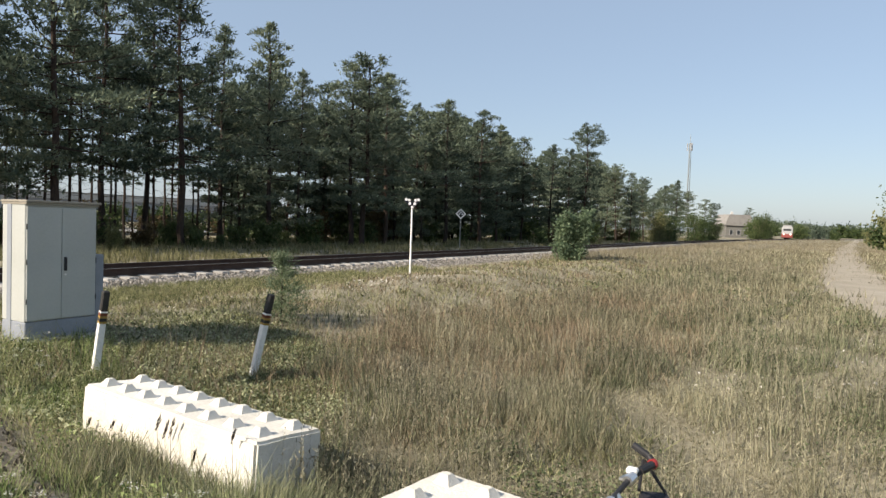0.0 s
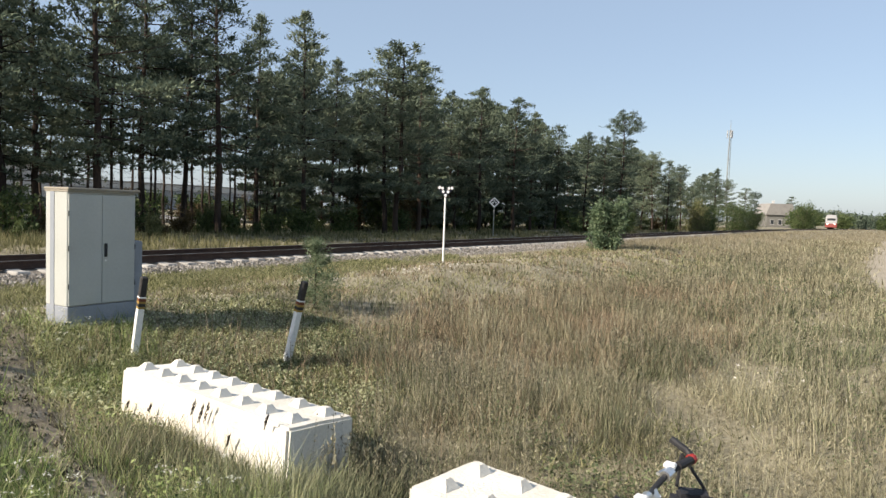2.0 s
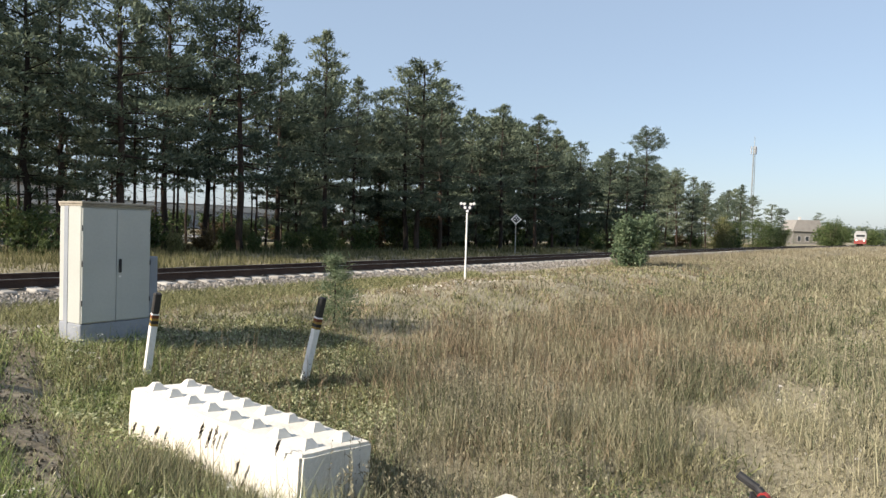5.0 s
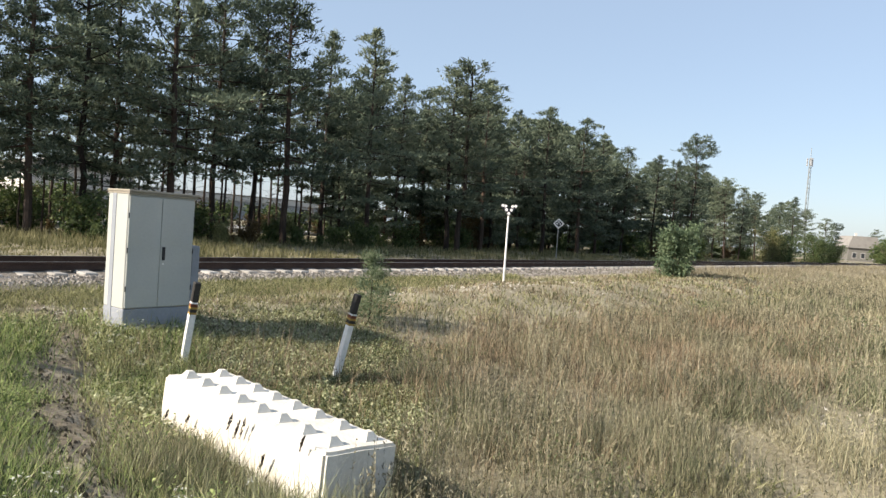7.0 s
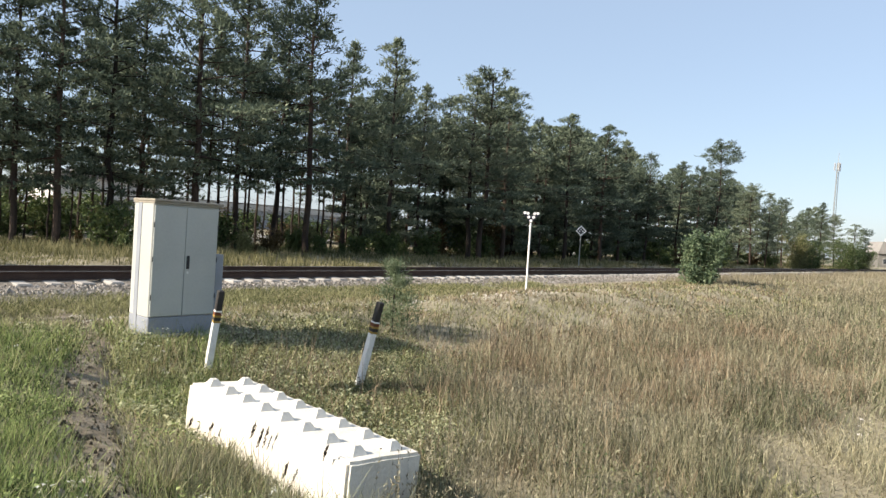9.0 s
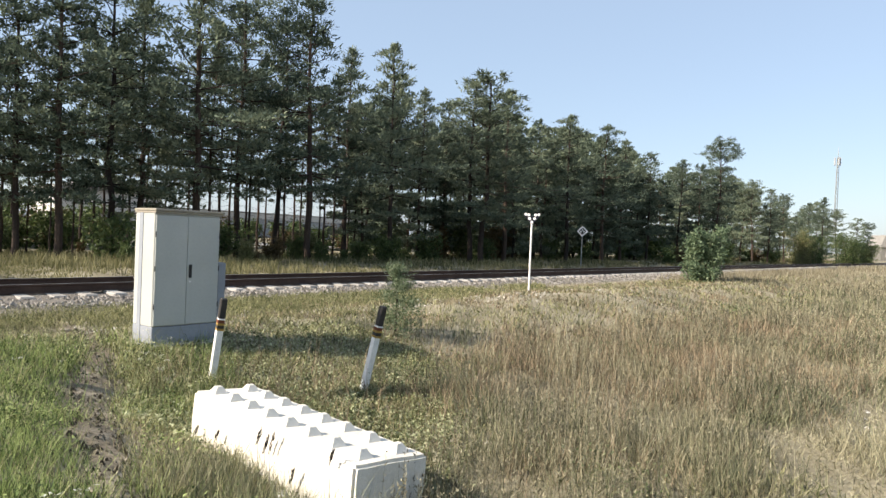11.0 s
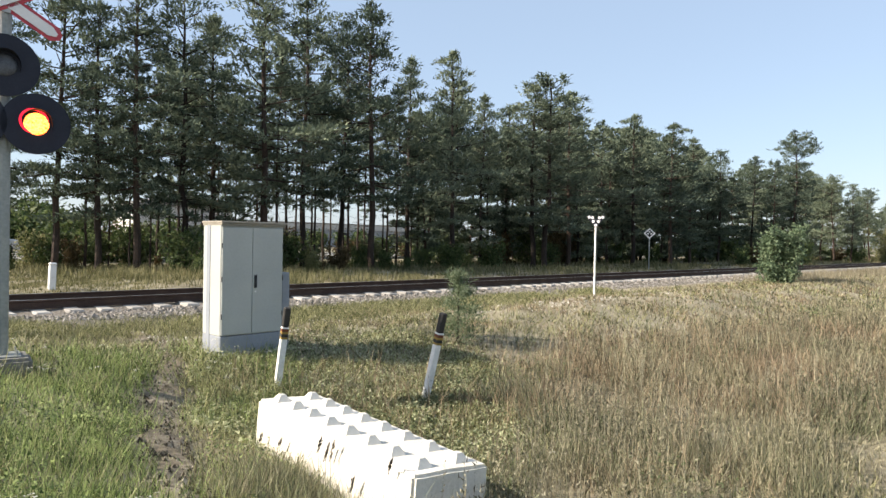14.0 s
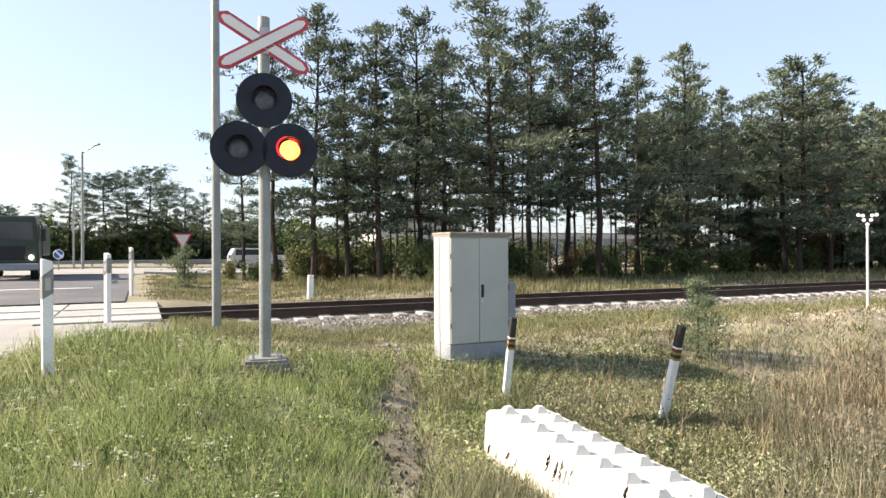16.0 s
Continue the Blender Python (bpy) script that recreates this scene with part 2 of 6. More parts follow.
M_WALL_GREY = mat("grey_cladding", [(0.24, 0.25, 0.27), (0.33, 0.34, 0.36)], 0.5, 12, 0.7, bump=0.1)
M_ROOF = mat("grey_roof_sheet", [(0.18, 0.17, 0.16), (0.28, 0.27, 0.25)], 0.8, 15, 0.8)
M_GLASS = mat("dark_window_glass", [(0.02, 0.025, 0.03), (0.05, 0.055, 0.06)], 1, 8, 0.1, bump=0, spec=0.6)
M_TRUCK = mat("dark_green_truck_paint", [(0.028, 0.042, 0.034), (0.05, 0.07, 0.055)], 2, 30, 0.45, bump=0.05)
M_SILVER = mat("silver_car_paint", [(0.42, 0.43, 0.44), (0.52, 0.53, 0.54)], 2, 30, 0.35, 0.4, bump=0.02)
M_TYRE = mat("tyre_rubber", [(0.015, 0.015, 0.015), (0.035, 0.035, 0.035)], 6, 50, 0.9)
M_HEADLIGHT = glow("headlight_on", (1.0, 0.95, 0.85), 4.0)
M_TRAINRED = mat("train_red_paint", [(0.20, 0.05, 0.045), (0.28, 0.07, 0.06)], 1, 20, 0.5)
M_TRAINWHITE = mat("train_white_paint", [(0.30, 0.30, 0.30), (0.38, 0.38, 0.38)], 1, 20, 0.5)
M_TEAL = mat("turquoise_saddle_vinyl", [(0.09, 0.24, 0.21), (0.15, 0.33, 0.29), (0.24, 0.42, 0.37)], 7, 60, 0.35, bump=0.1)
M_CHROME = mat("scratched_bright_metal", [(0.55, 0.55, 0.55), (0.75, 0.75, 0.75)], 10, 70, 0.3, 0.9, bump=0.05)
M_BIKEWHITE = mat("white_bicycle_paint", [(0.6, 0.6, 0.58), (0.75, 0.75, 0.72)], 10, 60, 0.4, bump=0.03)
M_REDPLASTIC = mat("red_plastic", [(0.22, 0.02, 0.02), (0.34, 0.035, 0.03)], 10, 60, 0.45, bump=0.03)
M_BAG = mat("black_basket", [(0.012, 0.012, 0.016), (0.03, 0.03, 0.035)], 15, 70, 0.7, bump=0.3)

# ---- track frame: o runs across the track, s along it ----
AZ = radians(27.5)
UX, UY = math.sin(AZ), math.cos(AZ)
rng = np.random.default_rng(7)


def bend(s):
    return 3.0e-4 * np.maximum(0.0, np.asarray(s, float) - 80.0) ** 2 * (np.asarray(s) < 420) + (np.asarray(s) >= 420) * (34.68 + 0.204 * (np.asarray(s) - 420))


def wx(o, s):
    return UY * o + UX * s


def wy(o, s):
    return -UX * o + UY * s


def to_os(x, y):
    return UY * x - UX * y, UX * x + UY * y


def sm(a, b, x):
    t = np.clip((np.asarray(x, float) - a) / (b - a), 0, 1)
    return t * t * (3 - 2 * t)


RAIL_Z, TRACK_O = 0.65, -15.66


def ground(o, s):
    """Height of the ground."""
    e = np.asarray(o, float) - bend(s)
    a = 0.45 * sm(-5.6, -9.2, e) - 0.12 * sm(-9.3, -11.5, e) + 0.1 * sm(-18.5, -20.5, e)
    r = 0.66 - 0.22 * sm(-7.0, 3.0, o) - 0.08 * sm(-19, -26, o)
    w = sm(3.9, 0.6, s) * sm(-18.0, -10.0, s)
    return a * (1 - w) + r * w


def lumps(o, s):
    return 0.035 * np.sin(o * 1.7 + 1.3 * np.sin(s * 0.9)) * np.sin(s * 1.3 + 0.7) + 0.02 * np.sin(o * 4.1 + s * 2.3) + 0.05 * np.sin(o * 0.35 + 2) * np.sin(s * 0.27)


def ground_at(o, s):
    o, s = np.asarray(o, float), np.asarray(s, float)
    flat = np.maximum(sm(0.9, -0.2, s) * sm(-12, -9.5, s), sm(-10.4, -11.6, o - bend(s)) * sm(-19.5, -18.4, o - bend(s)))
    return ground(o, s) + lumps(o, s) * (1 - flat) - 0.12 * (sm(-13.0, -13.9, o - bend(s)) * sm(-18.4, -17.5, o - bend(s)))


def spot(o, s, up=0.0):
    return float(wx(o, s)), float(wy(o, s)), float(ground_at(o, s)) + up


# ---- mesh helpers ----
def mesh_of(name, verts, faces, material):
    me = bpy.data.meshes.new(name)
    me.from_pydata(verts, [], faces)
    me.materials.append(material)
    me.update()
    return me


def soup(name, tris, material):
    """One mesh from an array of triangles (n, 3, 3)."""
    tris = np.asarray(tris, np.float32)
    n = len(tris)
    return mesh_of(name, tris.reshape(-1, 3), np.arange(3 * n, dtype=np.int32).reshape(-1, 3), material)


def part(name, bm, material, parent=None, label="", smooth=False):
    """Links a bmesh or a mesh as one object under a thing or a part."""
    if isinstance(bm, bmesh.types.BMesh):
        me = bpy.data.meshes.new(name)
        bm.to_mesh(me)
        bm.free()
    else:
        me = bm
    if material is not None:
        me.materials.clear()
        me.materials.append(material)
    if smooth:
        for p in me.polygons:
            p.use_smooth = True
    ob = new(name, me)
    if parent is not None:
        ob.parent = parent
    return tagged(ob, label) if label else ob


def thing(name, label, category, m, group="", kind=""):
    ob = new(name)
    ob.empty_display_size = 0.2
    ob.matrix_world = m
    return tagged(ob, label, category, group, kind)


def box(x0, x1, y0, y1, z0, z1, bevel=0.0, bm=None, seg=1):
    b = bmesh.new()
    bmesh.ops.create_cube(b, size=1)
    for v in b.verts:
        v.co = ((x0 + x1) / 2 + v.co.x * (x1 - x0), (y0 + y1) / 2 + v.co.y * (y1 - y0), (z0 + z1) / 2 + v.co.z * (z1 - z0))
    if bevel:
        bmesh.ops.bevel(b, geom=b.edges[:], offset=bevel, segments=seg, affect="EDGES")
    return join(bm, b)


def join(bm, b):
    if bm is None:
        return b
    me = bpy.data.meshes.new("tmp")
    b.to_mesh(me)
    b.free()
    bm.from_mesh(me)
    bpy.data.meshes.remove(me)
    return bm


def rod(a, b, r0, r1=None, n=10, bm=None, caps=True):
    a, b = Vector(a), Vector(b)
    k = bmesh.new()
    bmesh.ops.create_cone(k, cap_ends=caps, segments=n, radius1=r0, radius2=r0 if r1 is None else r1, depth=(b - a).length)
    q = (b - a).to_track_quat("Z", "Y").to_matrix().to_4x4()
    bmesh.ops.transform(k, matrix=Matrix.Translation((a + b) / 2) @ q, verts=k.verts)
    return join(bm, k)


def prism(outline, y0, y1, bm=None, bevel=0.0):
    """An outline in x and z, pushed from y0 to y1."""
    b = bmesh.new()
    f = b.faces.new([b.verts.new((x, y0, z)) for x, z in outline])
    r = bmesh.ops.extrude_face_region(b, geom=[f])
    for v in r["geom"]:
        if isinstance(v, bmesh.types.BMVert):
            v.co.y = y1
    bmesh.ops.recalc_face_normals(b, faces=b.faces[:])
    if bevel:
        bmesh.ops.bevel(b, geom=b.edges[:], offset=bevel, segments=1, affect="EDGES")
    return join(bm, b)


def tube(points, r, n=6, bm=None):
    for p, q in zip(points[:-1], points[1:]):
        bm = rod(p, q, r, r, n, bm)
    return bm


def ring(radius, r, axis="Y", n=28, k=6):
    b = bmesh.new()
    rows = []
    for i in range(n):
        a = 2 * math.pi * i / n
        row = []
        for j in range(k):
            c = 2 * math.pi * j / k
            d = radius + r * math.cos(c)
            row.append(b.verts.new((d * math.cos(a), r * math.sin(c), d * math.sin(a))))
        rows.append(row)
    for i in range(n):
        for j in range(k):
            b.faces.new((rows[i][j], rows[(i + 1) % n][j], rows[(i + 1) % n][(j + 1) % k], rows[i][(j + 1) % k]))
    bmesh.ops.recalc_face_normals(b, faces=b.faces[:])
    return b


def sheet(o_list, s_list, zf, up=0.0):
    """A sheet in track coordinates that follows the height function zf."""
    O, S = np.meshgrid(np.array(o_list, float), np.array(s_list, float), indexing="ij")
    Z = zf(O, S) + up
    v = np.stack([wx(O, S), wy(O, S), Z], -1).reshape(-1, 3)
    a, b = O.shape
    idx = np.arange(a * b).reshape(a, b)
    f = np.stack([idx[:-1, :-1], idx[1:, :-1], idx[1:, 1:], idx[:-1, 1:]], -1).reshape(-1, 4)
    return v, f

# ---- ground, road and track ----
TURN = 90 - math.degrees(AZ)           # local x along the track, local -y towards the field


def spaced(knots):
    out = []
    for a, b, d in knots:
        out += list(np.arange(a, b - 1e-6, d))
    return out + [knots[-1][1]]


go = spaced([(-3000, -400, 650), (-400, -60, 42), (-60, -28, 4), (-28, 12, 0.4), (12, 40, 3), (40, 400, 45), (400, 3000, 650)])
gs = spaced([(-3000, -200, 700), (-200, -24, 22), (-24, -10, 2), (-10, 30, 0.4), (30, 80, 1.25), (80, 440, 12), (440, 800, 60), (800, 3000, 440)])
v, f = sheet(go, gs, ground_at)
g = part("ground", mesh_of("ground", v, f, M_SOIL), None, smooth=True)
tagged(g, "dry sandy field ground with straw and bare patches", "ground", kind="structure")

road_z = lambda o, s: ground(o, np.clip(s, -9.0, 0.0))
RS0, RS1 = -8.6, -1.3


def edge(o):
    return np.interp(o, [-13.5, -12.2, -10.5, -9.0, -6.0, 0.0], [0.75, 0.2, -0.7, -1.15, -1.25, -1.3])

v, f = sheet(spaced([(-13.7, 45, 1.0)]), np.linspace(RS0, RS1, 9), road_z, 0.025)
part("road", mesh_of("road", v, f, M_PALE_ROAD), None, smooth=True)
tagged(bpy.data.objects["road"], "sun-bleached asphalt road leading to the level crossing", "road", kind="structure")
v, f = sheet(spaced([(-41.0, -18.3, 1.0)]), np.linspace(RS0 - 0.5, 0.0, 9), road_z, 0.03)
part("road_far", mesh_of("road_far", v, f, M_ASPHALT), None, smooth=True)
tagged(bpy.data.objects["road_far"], "dark asphalt road beyond the level crossing", "road", kind="structure")
v, f = sheet(np.linspace(-54.5, -41.0, 8), spaced([(-160, 170, 8.0)]), ground_at, 0.06)
part("road_cross", mesh_of("road_cross", v, f, M_PALE_ROAD), None, smooth=True)
tagged(bpy.data.objects["road_cross"], "pale asphalt main road running parallel to the railway", "road", kind="structure")
v, f = sheet([-27.0, -26.7], np.linspace(RS0, RS1 + 0.1, 6), road_z, 0.036)
part("stop_line", mesh_of("stop_line", v, f, M_LINE), None)
tagged(bpy.data.objects["stop_line"], "worn white stop line painted on dark asphalt", "road line", kind="structure")
for name, o0, o1, s0, s1 in (("kerb", -40.9, -40.7, 0.5, 60.0), ("kerb", -54.8, -54.6, -70.0, 110.0), ("kerb", -30.0, -29.8, -0.7, -0.5)):
    v1, f1 = sheet([o0, o1], np.linspace(s0, s1, 30), ground_at, 0.17)
    b = bmesh.new()
    b.from_mesh(mesh_of("kerb_top", v1, f1, M_KERB))
    r = bmesh.ops.extrude_face_region(b, geom=b.faces[:])
    for w in r["geom"]:
        if isinstance(w, bmesh.types.BMVert):
            w.co.z -= 0.35
    bmesh.ops.recalc_face_normals(b, faces=b.faces[:])
    tagged(part(name, b, M_KERB), "pale concrete kerb along the main road", "kerb", kind="structure")

# shoulder of pale gravel between the road and the grass
def ragged(o_list, left, right, zf, up, name, material, label, cat, one_edge=False):
    rows, cols = len(o_list), 13
    v, f = [], []
    for i, o in enumerate(o_list):
        for j in range(cols):
            s = left(o) + (right(o) - left(o)) * j / (cols - 1)
            v.append((float(wx(o, s)), float(wy(o, s)), float(zf(o, s)) + up - (0.0 if one_edge and j < cols / 2 else 0.055) * abs(2 * j / (cols - 1) - 1) ** 4))
    for i in range(rows - 1):
        for j in range(cols - 1):
            a = i * cols + j
            f.append((a, a + 1, a + cols + 1, a + cols))
    return tagged(part(name, mesh_of(name, v, f, material), None, smooth=True), label, cat, kind="structure")


ragged(np.arange(-13.6, 6, 0.25), lambda o: RS1 - 0.1, lambda o: float(edge(o)) + 0.1 + 0.08 * math.sin(o * 2.3),
       lambda o, s: ground_at(o, s), 0.03, "road_shoulder", M_GRAVEL, "pale gravel shoulder beside the road", "shoulder", True)

# crossing deck: concrete panels between and beside the rails
deck = thing("crossing_deck", "pale concrete panels of a railway level crossing", "level crossing", pose(0, 0, 0), kind="structure")
for k, (o0, o1) in enumerate(((-18.25, -16.62), (-16.30, -15.02), (-14.72, -13.75))):
    for j in range(5):
        s0 = -8.9 + j * 1.93
        c = pose(float(wx((o0 + o1) / 2, s0 + 0.96)), float(wy((o0 + o1) / 2, s0 + 0.96)), 0.40, 0, 0, TURN)
        p = part("panel", box(-0.955, 0.955, -(o1 - o0) / 2, (o1 - o0) / 2, 0, RAIL_Z - 0.39, 0.012), M_PANEL, deck)
        p.matrix_world = c

# ballast bed
prof = [(-18.6, 0.24), (-17.5, 0.47), (-16.9, 0.50), (-14.75, 0.45), (-14.45, 0.40), (-13.75, 0.385), (-12.9, 0.33), (-11.9, 0.24)]
ss = spaced([(0.6, 40, 0.5), (40, 120, 3), (120, 420, 12)])
v, f = [], []
for s in ss:
    for o, z in prof:
        oo = o + float(bend(s)) + 0.1 * math.sin(s * 2.1 + o)
        k = max(0.0, 1 - 0.16 * s) * 0.2 if z < 0.4 else 0.0
        v.append((float(wx(oo, s)), float(wy(oo, s)), z + k + 0.012 * math.sin(s * 5 + o * 9)))
n = len(prof)
for i in range(len(ss) - 1):
    for j in range(n - 1):
        a = i * n + j
        f.append((a, a + n, a + n + 1, a + 1))
tagged(part("ballast_bed", mesh_of("ballast_bed", v, f, M_BALLAST_BED), None, smooth=True), "grey crushed-stone ballast bed under the railway track", "ballast", kind="structure")

track = thing("railway_track", "single railway track with rusty rails on concrete sleepers", "railway track", pose(0, 0, 0), kind="structure")
RAIL = [(-0.075, 0), (0.075, 0), (0.075, 0.012), (0.012, 0.03), (0.010, 0.13), (0.037, 0.145), (0.037, 0.176), (0.028, 0.18), (-0.028, 0.18), (-0.037, 0.176), (-0.037, 0.145), (-0.010, 0.13), (-0.012, 0.03), (-0.075, 0.012)]
for side in (-0.76, 0.76):
    for nm, prf, ma in (("rail", RAIL, M_RAIL), ("rail_head", [(-0.03, 0.1805), (0.03, 0.1805), (0.03, 0.183), (-0.03, 0.183)], M_RAILTOP)):
        ss = spaced([(-9.5, 80, 4), (80, 420, 10)])
        v, f = [], []
        for s in ss:
            for x, z in prf:
                oo = TRACK_O + side + x + float(bend(s))
                v.append((float(wx(oo, s)), float(wy(oo, s)), RAIL_Z - 0.18 + z))
        n = len(prf)
        for i in range(len(ss) - 1):
            for j in range(n):
                f.append((i * n + j, (i + 1) * n + j, (i + 1) * n + (j + 1) % n, i * n + (j + 1) % n))
        part(nm, mesh_of(nm, v, f, ma), None, track, "polished running surface" if nm == "rail_head" else "")


def sleeper_bm():
    b = box(-0.14, 0.14, -1.35, 1.35, -0.12, 0.045, 0.025)
    for s in (-0.76, 0.76):
        b = box(-0.13, 0.13, s - 0.17, s + 0.17, 0.0, 0.06, 0.01, b)
    return b


sl = part("sleeper", sleeper_bm(), M_SLEEPER, track)
s = 1.2
sl.matrix_world = pose(float(wx(TRACK_O, s)), float(wy(TRACK_O, s)), RAIL_Z - 0.235, 0, 0, TURN)
for i in range(1, 150):
    s = 1.2 + 0.58 * i
    o = TRACK_O + float(bend(s))
    p = new("sleeper", sl.data)
    p.parent = track
    p.matrix_world = pose(float(wx(o, s)), float(wy(o, s)), RAIL_Z - 0.235 + rng.uniform(-0.01, 0.012), 0, 0, TURN + rng.uniform(-1, 1))


def stones(name, n, pick, size, material, label):
    """Angular stones strewn over a surface; pick gives o, s, z arrays."""
    o, s, z = pick(n)
    base = np.array([(1, 0, 0), (0, 1, 0), (-1, 0, 0), (0, -1, 0), (0, 0, 0.8), (0, 0, -0.8)], float)
    fc = np.array([(0, 1, 4), (1, 2, 4), (2, 3, 4), (3, 0, 4), (1, 0, 5), (2, 1, 5), (3, 2, 5), (0, 3, 5)])
    r = size * rng.uniform(0.5, 1.3, n)
    a = rng.uniform(0, 6.28, n)
    k = base[None] * rng.uniform(0.6, 1.25, (n, 6, 1)) + rng.uniform(-0.25, 0.25, (n, 6, 3))
    k = k * (r[:, None, None])
    x = k[..., 0] * np.cos(a)[:, None] - k[..., 1] * np.sin(a)[:, None]
    y = k[..., 0] * np.sin(a)[:, None] + k[..., 1] * np.cos(a)[:, None]
    P = np.stack([x + wx(o, s)[:, None], y + wy(o, s)[:, None], k[..., 2] + z[:, None]], -1)
    F = (np.arange(n)[:, None, None] * 6 + fc[None]).reshape(-1, 3)
    return tagged(part(name, mesh_of(name, P.reshape(-1, 3), F, material), None), label, "stones", kind="stuff")


def pick_ballast(n):
    s = 0.9 + 46 * rng.random(n) ** 1.5
    o = -14.28 - 0.3 * sm(9, 14, s) + (1.28 + 0.3 * sm(9, 14, s) + 1.0 * sm(4, 14, s)) * rng.random(n) ** 1.3
    z = np.interp(o, [q[0] for q in prof], [q[1] for q in prof]) + np.where(o > -13.5, np.maximum(0, 1 - 0.16 * s) * 0.2, 0)
    return o, s, z + 0.005


stones("ballast_stones", 11000, pick_ballast, 0.045, M_STONE, "loose grey and white ballast stones beside the rails")


def pick_field(n):
    o = np.concatenate([rng.uniform(-3.2, 6.5, n // 3), rng.uniform(-11.9, -8.6, n // 3), rng.uniform(-9, 1.5, n - 2 * (n // 3))])
    s = np.concatenate([rng.uniform(3, 24, n // 3), rng.uniform(3.0, 30, n // 3), rng.uniform(3, 20, n - 2 * (n // 3))])
    keep = (np.sin(o * 1.3 + 1) + np.sin(s * 0.9 + o * 0.4) + rng.normal(0, 0.7, n)) > 0.6
    o, s = o[keep], s[keep]
    m = n - len(o)
    o, s = np.concatenate([o, rng.uniform(-11.5, -9.5, m)]), np.concatenate([s, rng.uniform(4, 22, m)])
    return o, s, ground_at(o, s) + 0.008


stones("field_pebbles", 2400, pick_field, 0.028, M_PEBBLE, "pale pebbles scattered on the dry ground")


# dirt track along the field and a trodden footpath
def dirt_l(s):
    return float(np.interp(s, [9, 14, 22, 34, 60, 140, 400], [3.4, 2.7, 0.9, 0.1, 0.6, 3.6, 16])) + 0.22 * math.sin(s * 1.1) + 0.12 * math.sin(s * 2.7)


def dirt_r(s):
    return float(np.interp(s, [9, 14, 22, 34, 60, 140, 400], [3.8, 4.2, 3.8, 3.2, 3.5, 5.8, 18])) + 0.2 * math.sin(s * 0.9 + 2)


v, f = [], []
ss = spaced([(13, 60, 0.5), (60, 160, 4), (160, 400, 20)])
for s in ss:
    for j in range(9):
        o = dirt_l(s) + (dirt_r(s) - dirt_l(s)) * j / 8
        v.append((*spot(o, s, 0.02 + 0.0004 * s)[:3],))
for i in range(len(ss) - 1):
    for j in range(8):
        a = i * 9 + j
        f.append((a, a + 1, a + 10, a + 9))
tagged(part("dirt_track", mesh_of("dirt_track", v, f, M_DIRT), None, smooth=True), "pale sandy dirt track along the field", "dirt track", kind="structure")

PATH_O = [-11.6, -9.6, -8.2, -7.1, -6.2, -5.0, -4.0, -2.6, -1.0]
PATH_S = [4.2, 3.9, 3.5, 2.95, 2.65, 2.2, 1.85, 1.5, 1.2]
path_s = lambda o: float(np.interp(o, PATH_O, PATH_S)) + 0.05 * math.sin(o * 5)
path_w = lambda o: 0.20 + 0.06 * math.sin(o * 2.1 + 1) + 0.04 * math.sin(o * 9.3) + 0.16 * math.exp(-((o + 6.7) / 0.8) ** 2)
ragged(np.arange(-11.6, -1.0, 0.12), lambda o: path_s(o) - path_w(o), lambda o: path_s(o) + path_w(o), lambda o, s: ground_at(o, s), 0.022,
       "footpath", M_PATH, "narrow trodden earth footpath through the grass", "footpath")
v, f = sheet(np.arange(-11.7, -6.6, 0.15), np.arange(4.2, 30, 0.3), ground_at, 0.008)
part("worn_strip", mesh_of("worn_strip", v, f, M_WORN), None, smooth=True)
tagged(bpy.data.objects["worn_strip"], "pale worn earth strip beside the ballast", "ground strip", kind="structure")


# ---- concrete blocks ----
def stud_block(label, m, L=8):
    t = thing("concrete_block", label, "concrete block", m, "interlocking concrete blocks")
    b = box(0, 0.3 * L, 0, 0.6, 0, 0.6, 0.02, seg=2)
    bmesh.ops.subdivide_edges(b, edges=[e for e in b.edges if e.calc_length() > 0.4], cuts=7, use_grid_fill=True)
    for w in b.verts:
        k = noise.noise(w.co * 4) * 0.006 + noise.noise(w.co * 15) * 0.002
        w.co += Vector((k, k, k))
    part("body", b, M_BLOCK, t)
    stud = None
    for i in range(L):
        for j in range(2):
            x, y = 0.15 + 0.3 * i, 0.15 + 0.3 * j
            if stud is None:
                k = bmesh.new()
                bmesh.ops.create_cone(k, cap_ends=True, segments=4, radius1=0.094, radius2=0.036, depth=0.062)
                bmesh.ops.rotate(k, verts=k.verts, matrix=Matrix.Rotation(math.pi / 4, 3, "Z"))
                bmesh.ops.bevel(k, geom=k.edges[:], offset=0.004, segments=1, affect="EDGES")
                stud = part("stud", k, M_BLOCK, t)
                o = stud
            else:
                o = new("stud", stud.data)
                o.parent = t
            o.location = (x, y, 0.628)
    return t


def block_pose(near, far, z_near, z_far, lean):
    a, b = Vector((*near, z_near)), Vector((*far, z_far))
    x = (b - a).normalized()
    y = Vector((0, 0, 1)).cross(x).normalized()
    m = Matrix((x, y, x.cross(y))).transposed().to_4x4()
    return Matrix.Translation(a) @ m @ Matrix.Rotation(radians(lean), 4, "X")


# near end of the top edge on the sunny side, and the far one
blk = stud_block("whitewashed concrete block with pyramid studs, lying in grass", Matrix())
blk.matrix_world = block_pose((-1.34, 3.86), (-3.34, 5.22), -0.04, -0.06, 4) @ pose(0, -0.6, 0)
blk2 = stud_block("short whitewashed concrete block beside the bicycle", Matrix(), 4)
blk2.matrix_world = block_pose((0.54, 2.55), (-0.42, 3.27), -0.10, -0.10, 0) @ pose(0, -0.6, 0)


